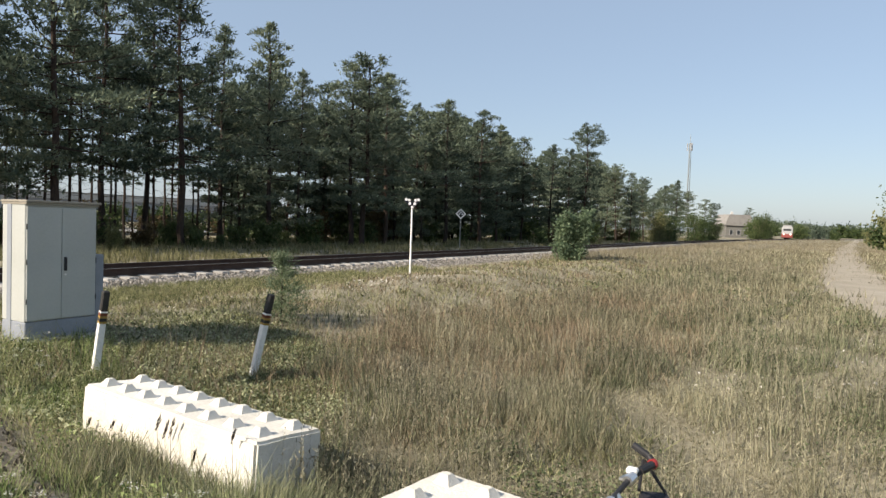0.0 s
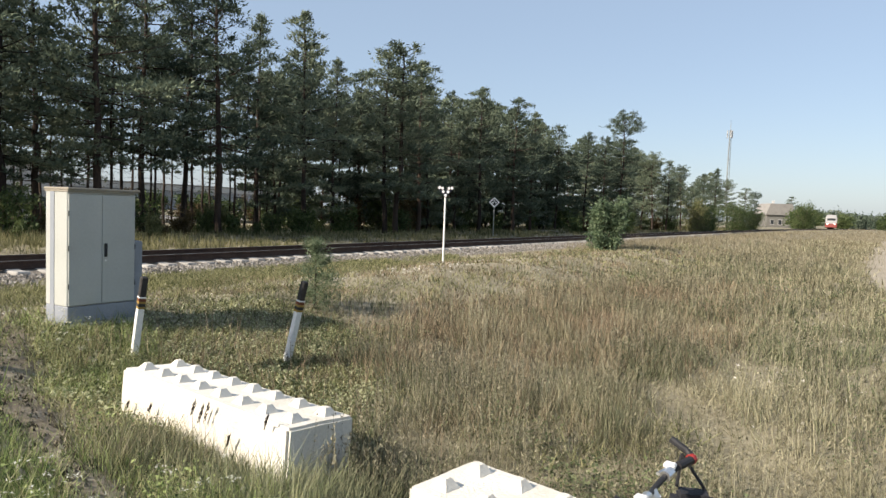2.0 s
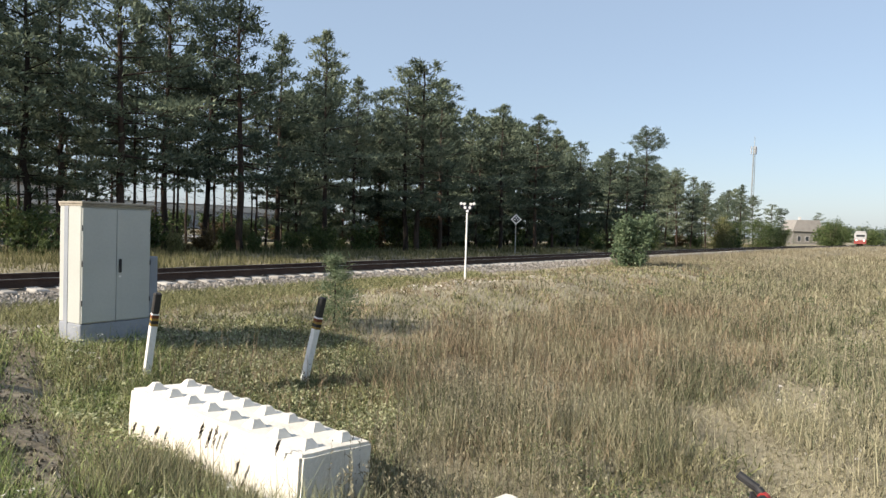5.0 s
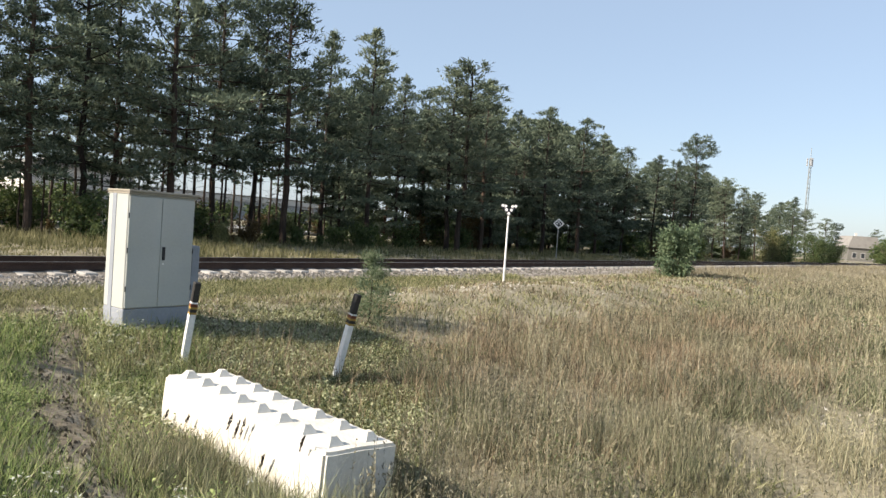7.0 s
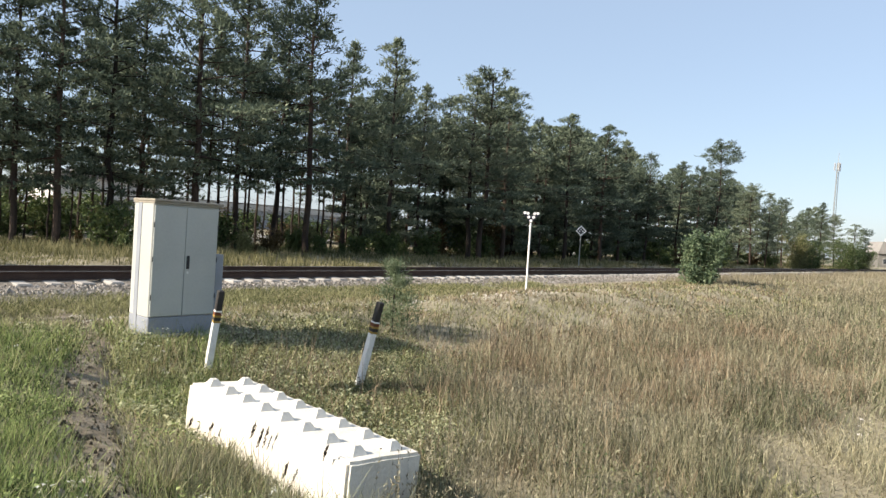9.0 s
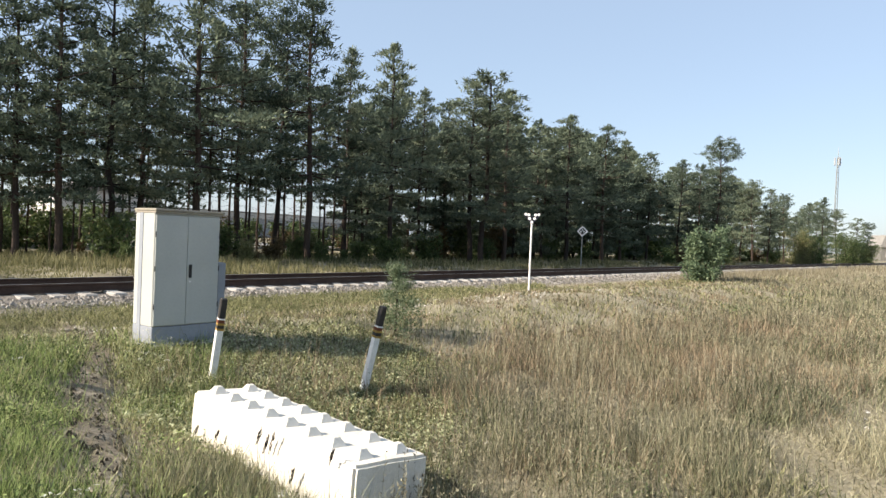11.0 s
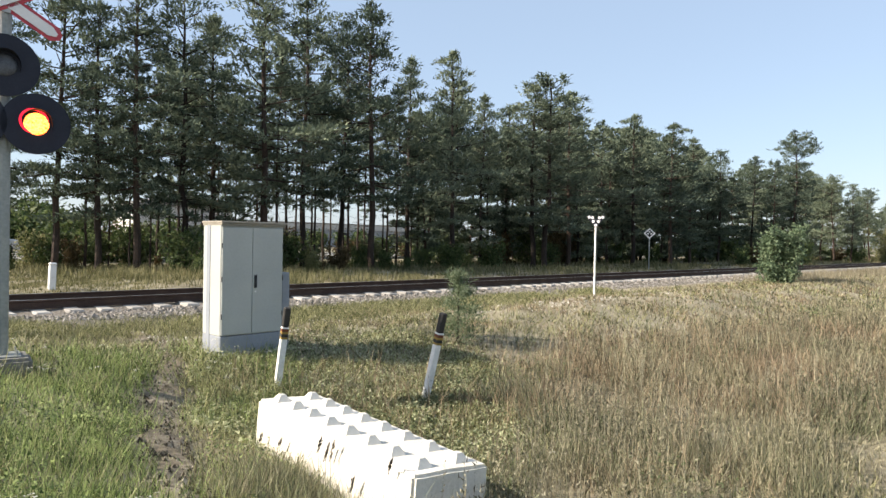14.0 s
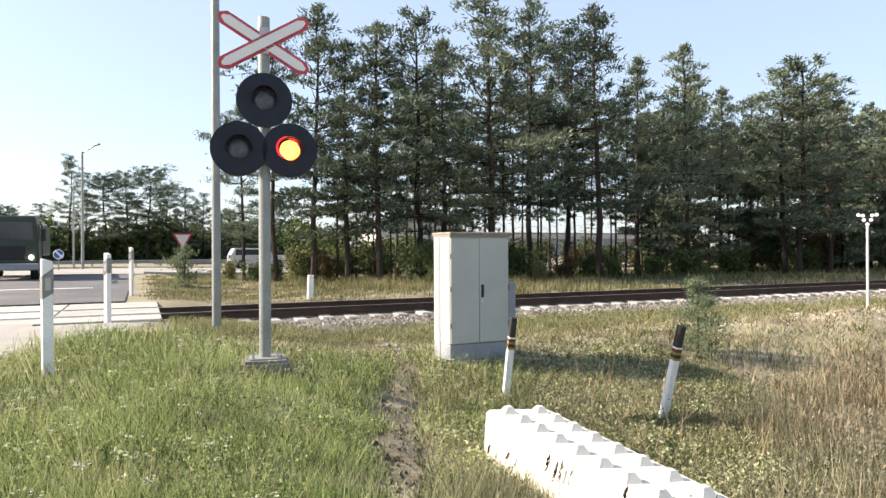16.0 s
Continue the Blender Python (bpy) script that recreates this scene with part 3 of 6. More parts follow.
# ---- relay cabinet ----
def cabinet():
    o, s = -8.37, 4.21
    x, y, z = spot(o, s)
    z = 0.41
    t = thing("relay_cabinet", "light grey metal double-door relay cabinet on a plinth", "cabinet", pose(x, y, z, 0, 0, TURN))
    W, D, H = 0.93, 0.55, 1.77
    part("plinth", box(0.0, W, 0.01, D, -0.25, 0.22, 0.01), M_CABBASE, t, "blue-grey painted plinth")
    part("body", box(0.0, W, 0.022, D, 0.222, H - 0.045, 0.008), M_CAB, t)
    # the strip's grey draws the shadow in the joint towards the back
    part("side_strip", box(-0.006, 0.0, 0.33, 0.43, 0.0, H - 0.05), M_CABBASE, t, "grey strip for the shadow in the side wall's joint")
    part("roof", box(-0.014, W + 0.045, -0.03, D + 0.03, H - 0.034, H, 0.008), M_CABLID, t, "weathered roof sheet with a lip")
    part("roof_lip", box(-0.008, W + 0.02, -0.016, D + 0.02, H - 0.06, H - 0.0345, 0.003), M_CABLID, t)
    for x0, x1 in ((0.012, 0.448), (0.454, W - 0.012)):
        d = part("door", box(x0, x1, 0.0, 0.021, 0.235, H - 0.085, 0.005), M_CAB, t)
        for hz in (0.45, 0.95, 1.4):
            hx = x0 - 0.006 if x0 < 0.1 else x1 - 0.004
            part("hinge", rod((hx + 0.005, 0.0, hz), (hx + 0.005, 0.0, hz + 0.07), 0.007, n=8), M_BLACK, d)
        if x0 > 0.1:
            h = part("handle", box(x0 + 0.025, x0 + 0.065, -0.016, 0.002, 0.86, 1.04, 0.006), M_BLACK, d, "black lock handle")
            part("keyhole", rod((x0 + 0.045, -0.006, 0.81), (x0 + 0.045, 0.002, 0.81), 0.014, n=10), M_CHROME, d)
    part("side_box", box(W + 0.001, W + 0.125, 0.03, 0.30, -0.2, 1.06, 0.01), M_CABBASE, t, "grey cable box on the side wall")
    part("base_slab", box(-0.06, W + 0.03, -0.08, D + 0.06, -0.3, -0.01, 0.02), M_KERB, t, "concrete foundation slab")
    return t


cabinet()


# ---- cable marker posts ----
def marker_post(base, top, label):
    b, tp = Vector(base), Vector(top)
    L = (tp - b).length
    q = (tp - b).to_track_quat("Z", "X").to_matrix().to_4x4()
    t = thing("marker_post", label, "marker post", Matrix.Translation(b) @ q @ pose(0, 0, 0, 0, 0, 52), "leaning marker posts")
    w = 0.040
    part("shaft", box(-w, w, -w, w, -0.3, L - 0.391, 0.008), M_POSTWHITE, t, "white painted shaft")
    e = w + 0.001
    part("lower_yellow_ring", box(-e, e, -e, e, L - 0.39, L - 0.365, 0.003), M_POSTYEL, t)
    part("black_band", box(-w, w, -w, w, L - 0.364, L - 0.326, 0.003), M_POSTBLACK, t)
    part("upper_yellow_ring", box(-e, e, -e, e, L - 0.325, L - 0.30, 0.003), M_POSTYEL, t)
    part("dark_band", box(-w, w, -w, w, L - 0.299, L - 0.262, 0.003), M_POSTRED, t)
    part("white_ring", box(-e, e, -e, e, L - 0.261, L - 0.245, 0.003), M_POSTWHITE, t)
    part("black_top", box(-w, w, -w, w, L - 0.244, L, 0.012), M_POSTBLACK, t, "black painted top")
    return t


marker_post((-4.35, 7.20, 0.10), (-4.21, 7.18, 1.13), "white wooden marker post with black top, slightly leaning")
marker_post((-2.60, 7.66, 0.03), (-2.38, 7.66, 1.11), "white wooden marker post with black top, leaning strongly")


# ---- level crossing signal ----
def crossing_signal():
    x, y = -6.23, 5.11
    z = 0.60
    t = thing("crossing_signal", "railway crossing signal with crossbuck and three round lamps", "crossing signal", pose(x, y, z, 0, 0, TURN - 8))
    part("pedestal", box(-0.26, 0.26, -0.26, 0.26, -0.2, 0.12, 0.035, seg=2), M_PEDESTAL, t, "weathered concrete pedestal")
    part("foot_plate", box(-0.17, 0.17, -0.17, 0.17, 0.121, 0.138, 0.004), M_GALV, t)
    for a in (-0.13, 0.13):
        for c in (-0.13, 0.13):
            part("bolt", rod((a, c, 0.136), (a, c, 0.19), 0.012, n=6), M_GALV, t)
    part("pole", rod((0, 0, 0.13), (0, 0, 3.98), 0.066, 0.066, 18), M_GALV, t, "grey galvanised pole", smooth=False)
    # crossbuck
    cb = part("crossbuck", prism([(-0.05, 3.55), (0.05, 3.55), (0.05, 3.85), (-0.05, 3.85)], -0.085, -0.07), M_SIGNBACK, t)
    L, h, tip = 0.565, 0.082, 0.066
    for k, (ang, off) in enumerate(((31, -0.098), (-31, -0.086))):
        for nm, ma, l2, h2, y0, y1 in (("red_arm", M_SIGNRED, L, h, off + 0.006, off + 0.012), ("white_arm", M_SIGNWHITE, L - 0.042, h - 0.032, off - 0.012 + 0.006 * k, off - 0.009 + 0.006 * k)):
            ol = [(-l2, -h2 * 0.35), (-l2 + tip, -h2), (l2 - tip, -h2), (l2, -h2 * 0.35), (l2, h2 * 0.35), (l2 - tip, h2), (-l2 + tip, h2), (-l2, h2 * 0.35)]
            ca, sa = math.cos(radians(ang)), math.sin(radians(ang))
            part(nm, prism([(a * ca - c * sa, 3.67 + a * sa + c * ca) for a, c in ol], y0, y1), ma, cb)
    for nm, px, pz, lit in (("upper_lamp", 0.0, 3.02, 0), ("left_lamp", -0.275, 2.47, 0), ("right_lamp", 0.275, 2.47, 1)):
        lamp = part(nm, rod((px, -0.125, pz), (px, -0.10, pz), 0.305, n=40), M_BOARD, t, "round black backing board")
        part("housing", rod((px, -0.10, pz), (px, 0.09, pz), 0.15, 0.12, 24), M_BLACK, lamp)
        k = bmesh.new()
        n = 24
        prev = None
        for i in range(n + 1):
            a = math.pi * (-0.12 + 1.24 * i / n)
            r = 0.135
            d = 0.03 + 0.11 * max(0.0, math.sin(a))
            row = [k.verts.new((px + r * math.cos(a), -0.126, pz + r * math.sin(a))), k.verts.new((px + r * 1.02 * math.cos(a), -0.126 - d, pz + r * 1.02 * math.sin(a) - 0.02 * d))]
            if prev:
                k.faces.new((prev[0], prev[1], row[1], row[0]))
            prev = row
        bmesh.ops.solidify(k, geom=k.faces[:], thickness=0.006)
        part("visor", k, M_BLACK, lamp, "black sun visor")
        k = bmesh.new()
        bmesh.ops.create_uvsphere(k, u_segments=20, v_segments=10, radius=0.112)
        for w in k.verts:
            w.co = (px + w.co.x, -0.125 + w.co.y * 0.35, pz + w.co.z)
        part("lens", k, M_LIT if lit else M_LENS, lamp, "glowing red lens" if lit else "unlit lens", smooth=True)
        if lit:
            # offset ring glows as the crescent of lamp light caught in the visor
            part("lens_rim", ring(0.118, 0.012), M_VISORGLOW, lamp).location = (px - 0.022, -0.128, pz + 0.026)
    part("cross_arm", rod((-0.3, 0.0, 2.47), (0.3, 0.0, 2.47), 0.03, n=10), M_GALV, t)
    for z0 in (2.47, 3.02):
        part("clamp", rod((0, 0, z0 - 0.05), (0, 0, z0 + 0.05), 0.075, n=18), M_GALV, t)
    return t


crossing_signal()
x, y, z = spot(-11.82, 1.52)
t = thing("sign_pole", "tall plain galvanised steel pole beside the crossing", "pole", pose(x, y, 0.58))
part("shaft", rod((0, 0, -0.1), (0, 0, 7.2), 0.074, 0.066, 16), M_GALV, t)
part("cap", rod((0, 0, 7.2), (0, 0, 7.24), 0.07, 0.04, 16), M_GALV, t)
part("collar", rod((0, 0, 0.0), (0, 0, 0.1), 0.1, 0.095, 16), M_GALV, t)


# ---- roadside reflector posts ----
def reflector_post(o, s, h, w, label, turn=0.0, lean=0.0):
    x, y, z = spot(o, s)
    t = thing("reflector_post", label, "reflector post", pose(x, y, z - 0.03, lean, 0, TURN + turn), "roadside reflector posts")
    a = w / 2
    part("shaft", prism([(-a, -0.2), (a, -0.2), (a, h - 0.03), (-a, h)], -0.045, 0.045, bevel=0.012), M_POSTWHITE, t, "white plastic shaft")
    part("band", prism([(-a - 0.002, h - 0.42), (a + 0.002, h - 0.36), (a + 0.002, h - 0.10), (-a - 0.002, h - 0.18)], -0.0475, 0.0475), M_REFL, t, "slanted grey band")
    part("reflector", box(-0.025, 0.025, -0.051, -0.0476, h - 0.33, h - 0.20), M_SIGNBACK, t)
    return t


reflector_post(-8.12, -0.50, 1.24, 0.100, "white plastic reflector post at the grassy road edge", 20, -1.5)
reflector_post(-13.22, -0.16, 1.30, 0.095, "white plastic reflector post beside the crossing deck", -50)
reflector_post(-21.1, 0.12, 1.42, 0.105, "white plastic reflector post beyond the rails", -40)
x, y, z = spot(-19.95, 5.0)
t = thing("kilometre_post", "short white stone post beside the track", "track post", pose(x, y, 0.45, 0, 2, TURN))
part("shaft", box(-0.085, 0.085, -0.07, 0.07, -0.2, 0.66, 0.02), M_POSTWHITE, t)
part("head", box(-0.09, 0.09, -0.075, 0.075, 0.661, 0.73, 0.025), M_POSTWHITE, t)


# ---- track marker and diamond sign ----
x, y, z = spot(-10.95, 17.17)
t = thing("track_marker", "slim white pole with a V-shaped reflector head", "track marker", pose(x, y, z, 0, 0, TURN - 55))
part("pole", rod((0, 0, -0.2), (0, 0, 2.22), 0.03, 0.027, 12), M_POSTWHITE, t)
hd = part("head", prism([(0, 2.08), (0.06, 2.14), (0.25, 2.36), (0.20, 2.44), (0.07, 2.40), (0, 2.30), (-0.07, 2.40), (-0.20, 2.44), (-0.25, 2.36), (-0.06, 2.14)], -0.045, -0.036), M_BOARD, t, "dark V-shaped plate")
for px, pz in ((0, 2.15), (0.075, 2.26), (-0.075, 2.26), (0.10, 2.37), (-0.10, 2.37), (0.195, 2.385), (-0.195, 2.385)):
    part("reflector", rod((px, -0.055, pz), (px, -0.0455, pz), 0.046, n=14), M_SIGNWHITE, hd, "round white reflector")
x, y, z = spot(-20.65, 38.4)
t = thing("track_sign", "diamond-shaped white track sign on a thin post", "track sign", pose(x, y, z, 0, 0, TURN - 55))
part("pole", rod((0, 0, -0.2), (0, 0, 2.35), 0.035, n=10), M_GALV, t)
pl = part("plate", prism([(0, 1.95), (0.36, 2.3), (0, 2.65), (-0.36, 2.3)], -0.05, -0.04), M_POSTWHITE, t)
part("black_field", prism([(0, 2.06), (0.25, 2.3), (0, 2.54), (-0.25, 2.3)], -0.056, -0.0505), M_POSTBLACK, pl)
for px, pz in ((0, 2.40), (0.1, 2.28), (-0.1, 2.28)):
    part("spot", rod((px, -0.064, pz), (px, -0.0565, pz), 0.055, n=12), M_POSTWHITE, pl)


# ---- bicycle behind the second block ----
def bicycle():
    """Local x runs from the front wheel back to the rear one."""
    t = thing("bicycle", "parked white bicycle with turquoise saddle and a black bag", "bicycle", pose(0.82, 2.44, -0.02, 3, 0, -4))
    wz = 0.34
    steer = Matrix.Translation((-0.10, 0, 0)) @ Matrix.Rotation(radians(-26), 4, "Z") @ Matrix.Translation((0.10, 0, 0))

    def wheel_at(nm, px, m):
        w = part(nm, rod((px, -0.03, wz), (px, 0.03, wz), 0.02, n=10), M_CHROME, t)
        for n2, rr, th, ma in (("tyre", 0.325, 0.02, M_TYRE), ("rim", 0.30, 0.012, M_CHROME)):
            q = part(n2, ring(rr, th, n=36), ma, w)
            q.location = (px, 0, wz)
        k = None
        for i in range(18):
            a = 2 * math.pi * i / 18
            k = rod((px, 0.02 * (-1) ** i, wz), (px + 0.295 * math.cos(a), 0, wz + 0.295 * math.sin(a)), 0.0016, n=4, bm=k)
        part("spokes", k, M_CHROME, w)
        w.matrix_local = m

    wheel_at("front_wheel", -0.30, steer)
    wheel_at("rear_wheel", 0.78, Matrix())
    k = tube([(-0.10, 0, 0.76), (0.28, 0, 0.30)], 0.02, 10)
    k = tube([(-0.09, 0, 0.72), (0.42, 0, 0.70)], 0.017, 10, k)
    k = tube([(0.28, 0, 0.30), (0.47, 0, 0.80)], 0.018, 10, k)
    for sd in (-0.05, 0.05):
        k = tube([(0.28, sd * 0.6, 0.30), (0.78, sd, wz)], 0.011, 8, k)
        k = tube([(0.43, sd * 0.4, 0.70), (0.78, sd, wz)], 0.009, 8, k)
    part("frame", k, M_BIKEWHITE, t, "white steel frame")
    k = tube([(-0.13, 0, 0.66), (-0.08, 0, 0.95)], 0.019, 10)
    for sd in (-0.05, 0.05):
        k = tube([(-0.135, sd, 0.66), (-0.30, sd, wz)], 0.012, 8, k)
    fk = part("fork", k, M_BIKEWHITE, t)
    fk.matrix_local = steer
    bar = part("handlebar", tube([(-0.04, -0.29, 1.0), (-0.08, -0.14, 0.99), (-0.10, 0, 0.96), (-0.08, 0.14, 0.99), (-0.04, 0.29, 1.0)], 0.0125, 10), M_BLACK, t)
    part("stem", tube([(-0.08, 0, 0.93), (-0.10, 0, 0.965)], 0.02, 10), M_CHROME, bar)
    for sd in (-1, 1):
        part("grip", tube([(-0.06, sd * 0.22, 1.0), (-0.03, sd * 0.33, 1.0)], 0.019, 10), M_BLACK, bar)
        part("bar_end", tube([(-0.03, sd * 0.345, 1.0), (-0.06, sd * 0.355, 1.025), (-0.135, sd * 0.36, 1.06)], 0.017, 10), M_BLACK, bar)
        part("red_collar", rod((-0.035, sd * 0.325, 1.0), (-0.03, sd * 0.345, 1.0), 0.024, n=10), M_REDPLASTIC, bar)
        part("brake_lever", tube([(-0.09, sd * 0.16, 0.98), (-0.14, sd * 0.2, 0.95), (-0.13, sd * 0.29, 0.94)], 0.008, 6), M_CHROME, bar)
        part("silver_clamp", rod((-0.083, sd * 0.115, 0.985), (-0.075, sd * 0.165, 0.992), 0.024, n=10), M_CHROME, bar)
        part("shifter", box(-0.11, -0.06, sd * 0.19 - 0.02, sd * 0.19 + 0.02, 0.995, 1.02, 0.006), M_BIKEWHITE, bar)
    bar.matrix_local = steer
    bg = part("bag", box(-0.095, 0.095, -0.07, 0.07, -0.12, 0.075, 0.035, seg=2), M_BAG, t, "black bag hanging from the bar")
    bg.location = (0.12, 0.24, 0.79)
    for sd in (-0.07, 0.05):
        part("strap", tube([(sd, 0.02, 0.08), (-0.05, 0.06, 0.22)], 0.008, 6), M_BLACK, bg)
    # white plate added on the bag in place of the frame's top tube
    part("white_flap", prism([(-0.13, 0.035), (-0.07, 0.045), (0.07, -0.07), (0.05, -0.12), (-0.10, -0.10)], -0.085, -0.072, bevel=0.003), M_BIKEWHITE, bg, "white plate in place of the broad top tube")
    k = bmesh.new()
    rows = []
    for i in range(13):
        u = i / 12
        x = 0.37 + 0.28 * u
        hw = 0.022 + 0.072 * float(sm(0.3, 0.85, u)) - 0.02 * float(sm(0.9, 1.0, u))
        zz = 0.93 + 0.014 * u * u - 0.012 * math.sin(u * 3.14)
        row = []
        for j in range(9):
            a = math.pi * j / 8
            row.append(k.verts.new((x, -hw * math.cos(a), zz + 0.03 * math.sin(a) ** 0.6 - 0.035 * (1 - math.sin(a)))))
        rows.append(row)
    for i in range(12):
        for j in range(8):
            k.faces.new((rows[i][j], rows[i + 1][j], rows[i + 1][j + 1], rows[i][j + 1]))
    k.faces.new(rows[0])
    k.faces.new(rows[-1][::-1])
    for row0, row1 in zip(rows[:-1], rows[1:]):
        k.faces.new((row0[0], row0[8], row1[8], row1[0]))
    bmesh.ops.recalc_face_normals(k, faces=k.faces[:])
    sd = part("saddle", k, M_TEAL, t, "turquoise vinyl saddle", smooth=True)
    part("saddle_base", box(0.40, 0.62, -0.05, 0.05, 0.872, 0.892, 0.008), M_BLACK, sd)
    part("seat_post", tube([(0.46, 0, 0.74), (0.52, 0, 0.88)], 0.013, 10), M_CHROME, t)
    part("crank", rod((0.28, -0.06, 0.30), (0.28, 0.06, 0.30), 0.06, n=16), M_CHROME, t)
    return t


bicycle()


# ---- trees ----
def limb_tris(pts, radii, n=5):
    """A tapered tube as triangles."""
    pts = np.asarray(pts, float)
    out = []
    rings_ = []
    for i, p in enumerate(pts):
        d = pts[min(i + 1, len(pts) - 1)] - pts[max(i - 1, 0)]
        d /= np.linalg.norm(d) + 1e-9
        a = np.cross(d, (0.3, 0.9, 0.1) if abs(d[2]) > 0.7 else (0, 0, 1))
        a /= np.linalg.norm(a)
        b = np.cross(d, a)
        an = 2 * np.pi * np.arange(n) / n
        rings_.append(p + radii[i] * (np.cos(an)[:, None] * a + np.sin(an)[:, None] * b))
    for r0, r1 in zip(rings_[:-1], rings_[1:]):
        for j in range(n):
            k = (j + 1) % n
            out.append((r0[j], r0[k], r1[k]))
            out.append((r0[j], r1[k], r1[j]))
    return out


def tufts(centres, dirs, length, width, per, r, spread=0.9):
    """Fans of narrow triangles round each centre, leaning along dirs."""
    c = np.repeat(centres, per, 0)
    d = np.repeat(dirs, per, 0) * 0.7 + r.normal(0, spread * 0.6, (len(c), 3))
    d[:, 2] += 0.25
    d /= np.linalg.norm(d, axis=1, keepdims=True) + 1e-9
    side = np.cross(d, r.normal(0, 1, (len(c), 3)))
    side /= np.linalg.norm(side, axis=1, keepdims=True) + 1e-9
    L = length * r.uniform(0.6, 1.3, (len(c), 1))
    W = width * r.uniform(0.6, 1.3, (len(c), 1))
    b = c + r.normal(0, length * 0.35, c.shape)
    return np.stack([b - side * W, b + side * W, b + d * L], 1)


def sapling_shape(seed, H=12.0, cb=3.6, width=2.0, tl=0.19, tw=0.036, per=4, dens=13.0, whorl=0.47, trunk_r=0.15):
    r = np.random.default_rng(seed)
    n = 12
    hs = np.linspace(-0.3, H, n)
    wob = np.cumsum(r.normal(0, 0.035, (n, 2)), 0) * H / 12
    trunk = np.column_stack([wob[:, 0], wob[:, 1], hs])
    rad = trunk_r * (1 - 0.86 * np.clip(hs / H, 0, 1)) + 0.01
    wood = limb_tris(trunk, rad, 8)
    at = lambda h: np.array([np.interp(h, hs, trunk[:, 0]), np.interp(h, hs, trunk[:, 1]), h])
    C, D = [], []
    h = cb
    while h < H - 0.15:
        t = (h - cb) / (H - cb)
        prof_ = ((1 - t) ** 0.72 * (0.6 + 0.4 * min(1, t * 5)) + 0.02) * r.uniform(0.7, 1.2)
        k = r.integers(3, 6)
        a0 = r.uniform(0, 6.28)
        for i in range(k):
            if r.random() < 0.13:
                continue
            a = a0 + 6.28 * i / k + r.normal(0, 0.3)
            L = width * prof_ * r.uniform(0.6, 1.2)
            rise = -0.10 + 0.75 * t + r.normal(0, 0.12)
            d = np.array([math.cos(a), math.sin(a), rise])
            d /= np.linalg.norm(d)
            p0 = at(h + r.uniform(-0.15, 0.15))
            bendv = np.array([0, 0, 0.12 * L])
            pts = [p0, p0 + d * L * 0.5 - bendv * 0.3, p0 + d * L + bendv]
            if L > 0.35:
                wood += limb_tris(pts, [0.028 * (1 - 0.6 * t) + 0.006, 0.016, 0.005], 4)
            nb = max(2, int(L * dens * 0.19 * (0.6 + 0.8 * r.random())))
            q = r.uniform(0.35 if L > 0.8 else 0.1, 1.0, nb) ** 0.7
            sidev = np.array([-math.sin(a), math.cos(a), 0])
            hub = p0 + np.outer(q, d) * L + np.outer(q ** 2, bendv) + np.outer(r.normal(0, 0.2, nb) * L * (0.35 + 0.7 * q), sidev)
            each = 8
            cc = np.repeat(hub, each, 0) + r.normal(0, 1, (nb * each, 3)) * np.array([1.55, 1.55, 0.5]) * tl * min(1.0, 0.35 + 0.55 * L)
            C.append(cc)
            D.append(np.tile(d * 0.7 + (0, 0, 0.25), (nb * each, 1)))
        h += whorl * r.uniform(0.75, 1.3)
    top = at(H)
    C.append(top + r.normal(0, 0.06, (16, 3)) * H / 12 - np.outer(r.random(16) * 0.08 * H, (0, 0, 1)))
    D.append(np.tile((0, 0, 1.0), (16, 1)))
    for h in np.arange(1.2, cb, 0.5):     # dead stubs below the crown
        if r.random() < 0.75:
            a = r.uniform(0, 6.28)
            L = r.uniform(0.4, 1.5)
            p0 = at(h)
            wood += limb_tris([p0, p0 + L * np.array([math.cos(a), math.sin(a), r.uniform(-0.25, 0.15)])], [0.015, 0.004], 3)
    C, D = np.concatenate(C), np.concatenate(D)
    tri = tufts(C, D, tl, tw, per, r)
    return soup("pine_trunk", wood, M_BARK), soup("pine_crown", tri, M_NEEDLE)


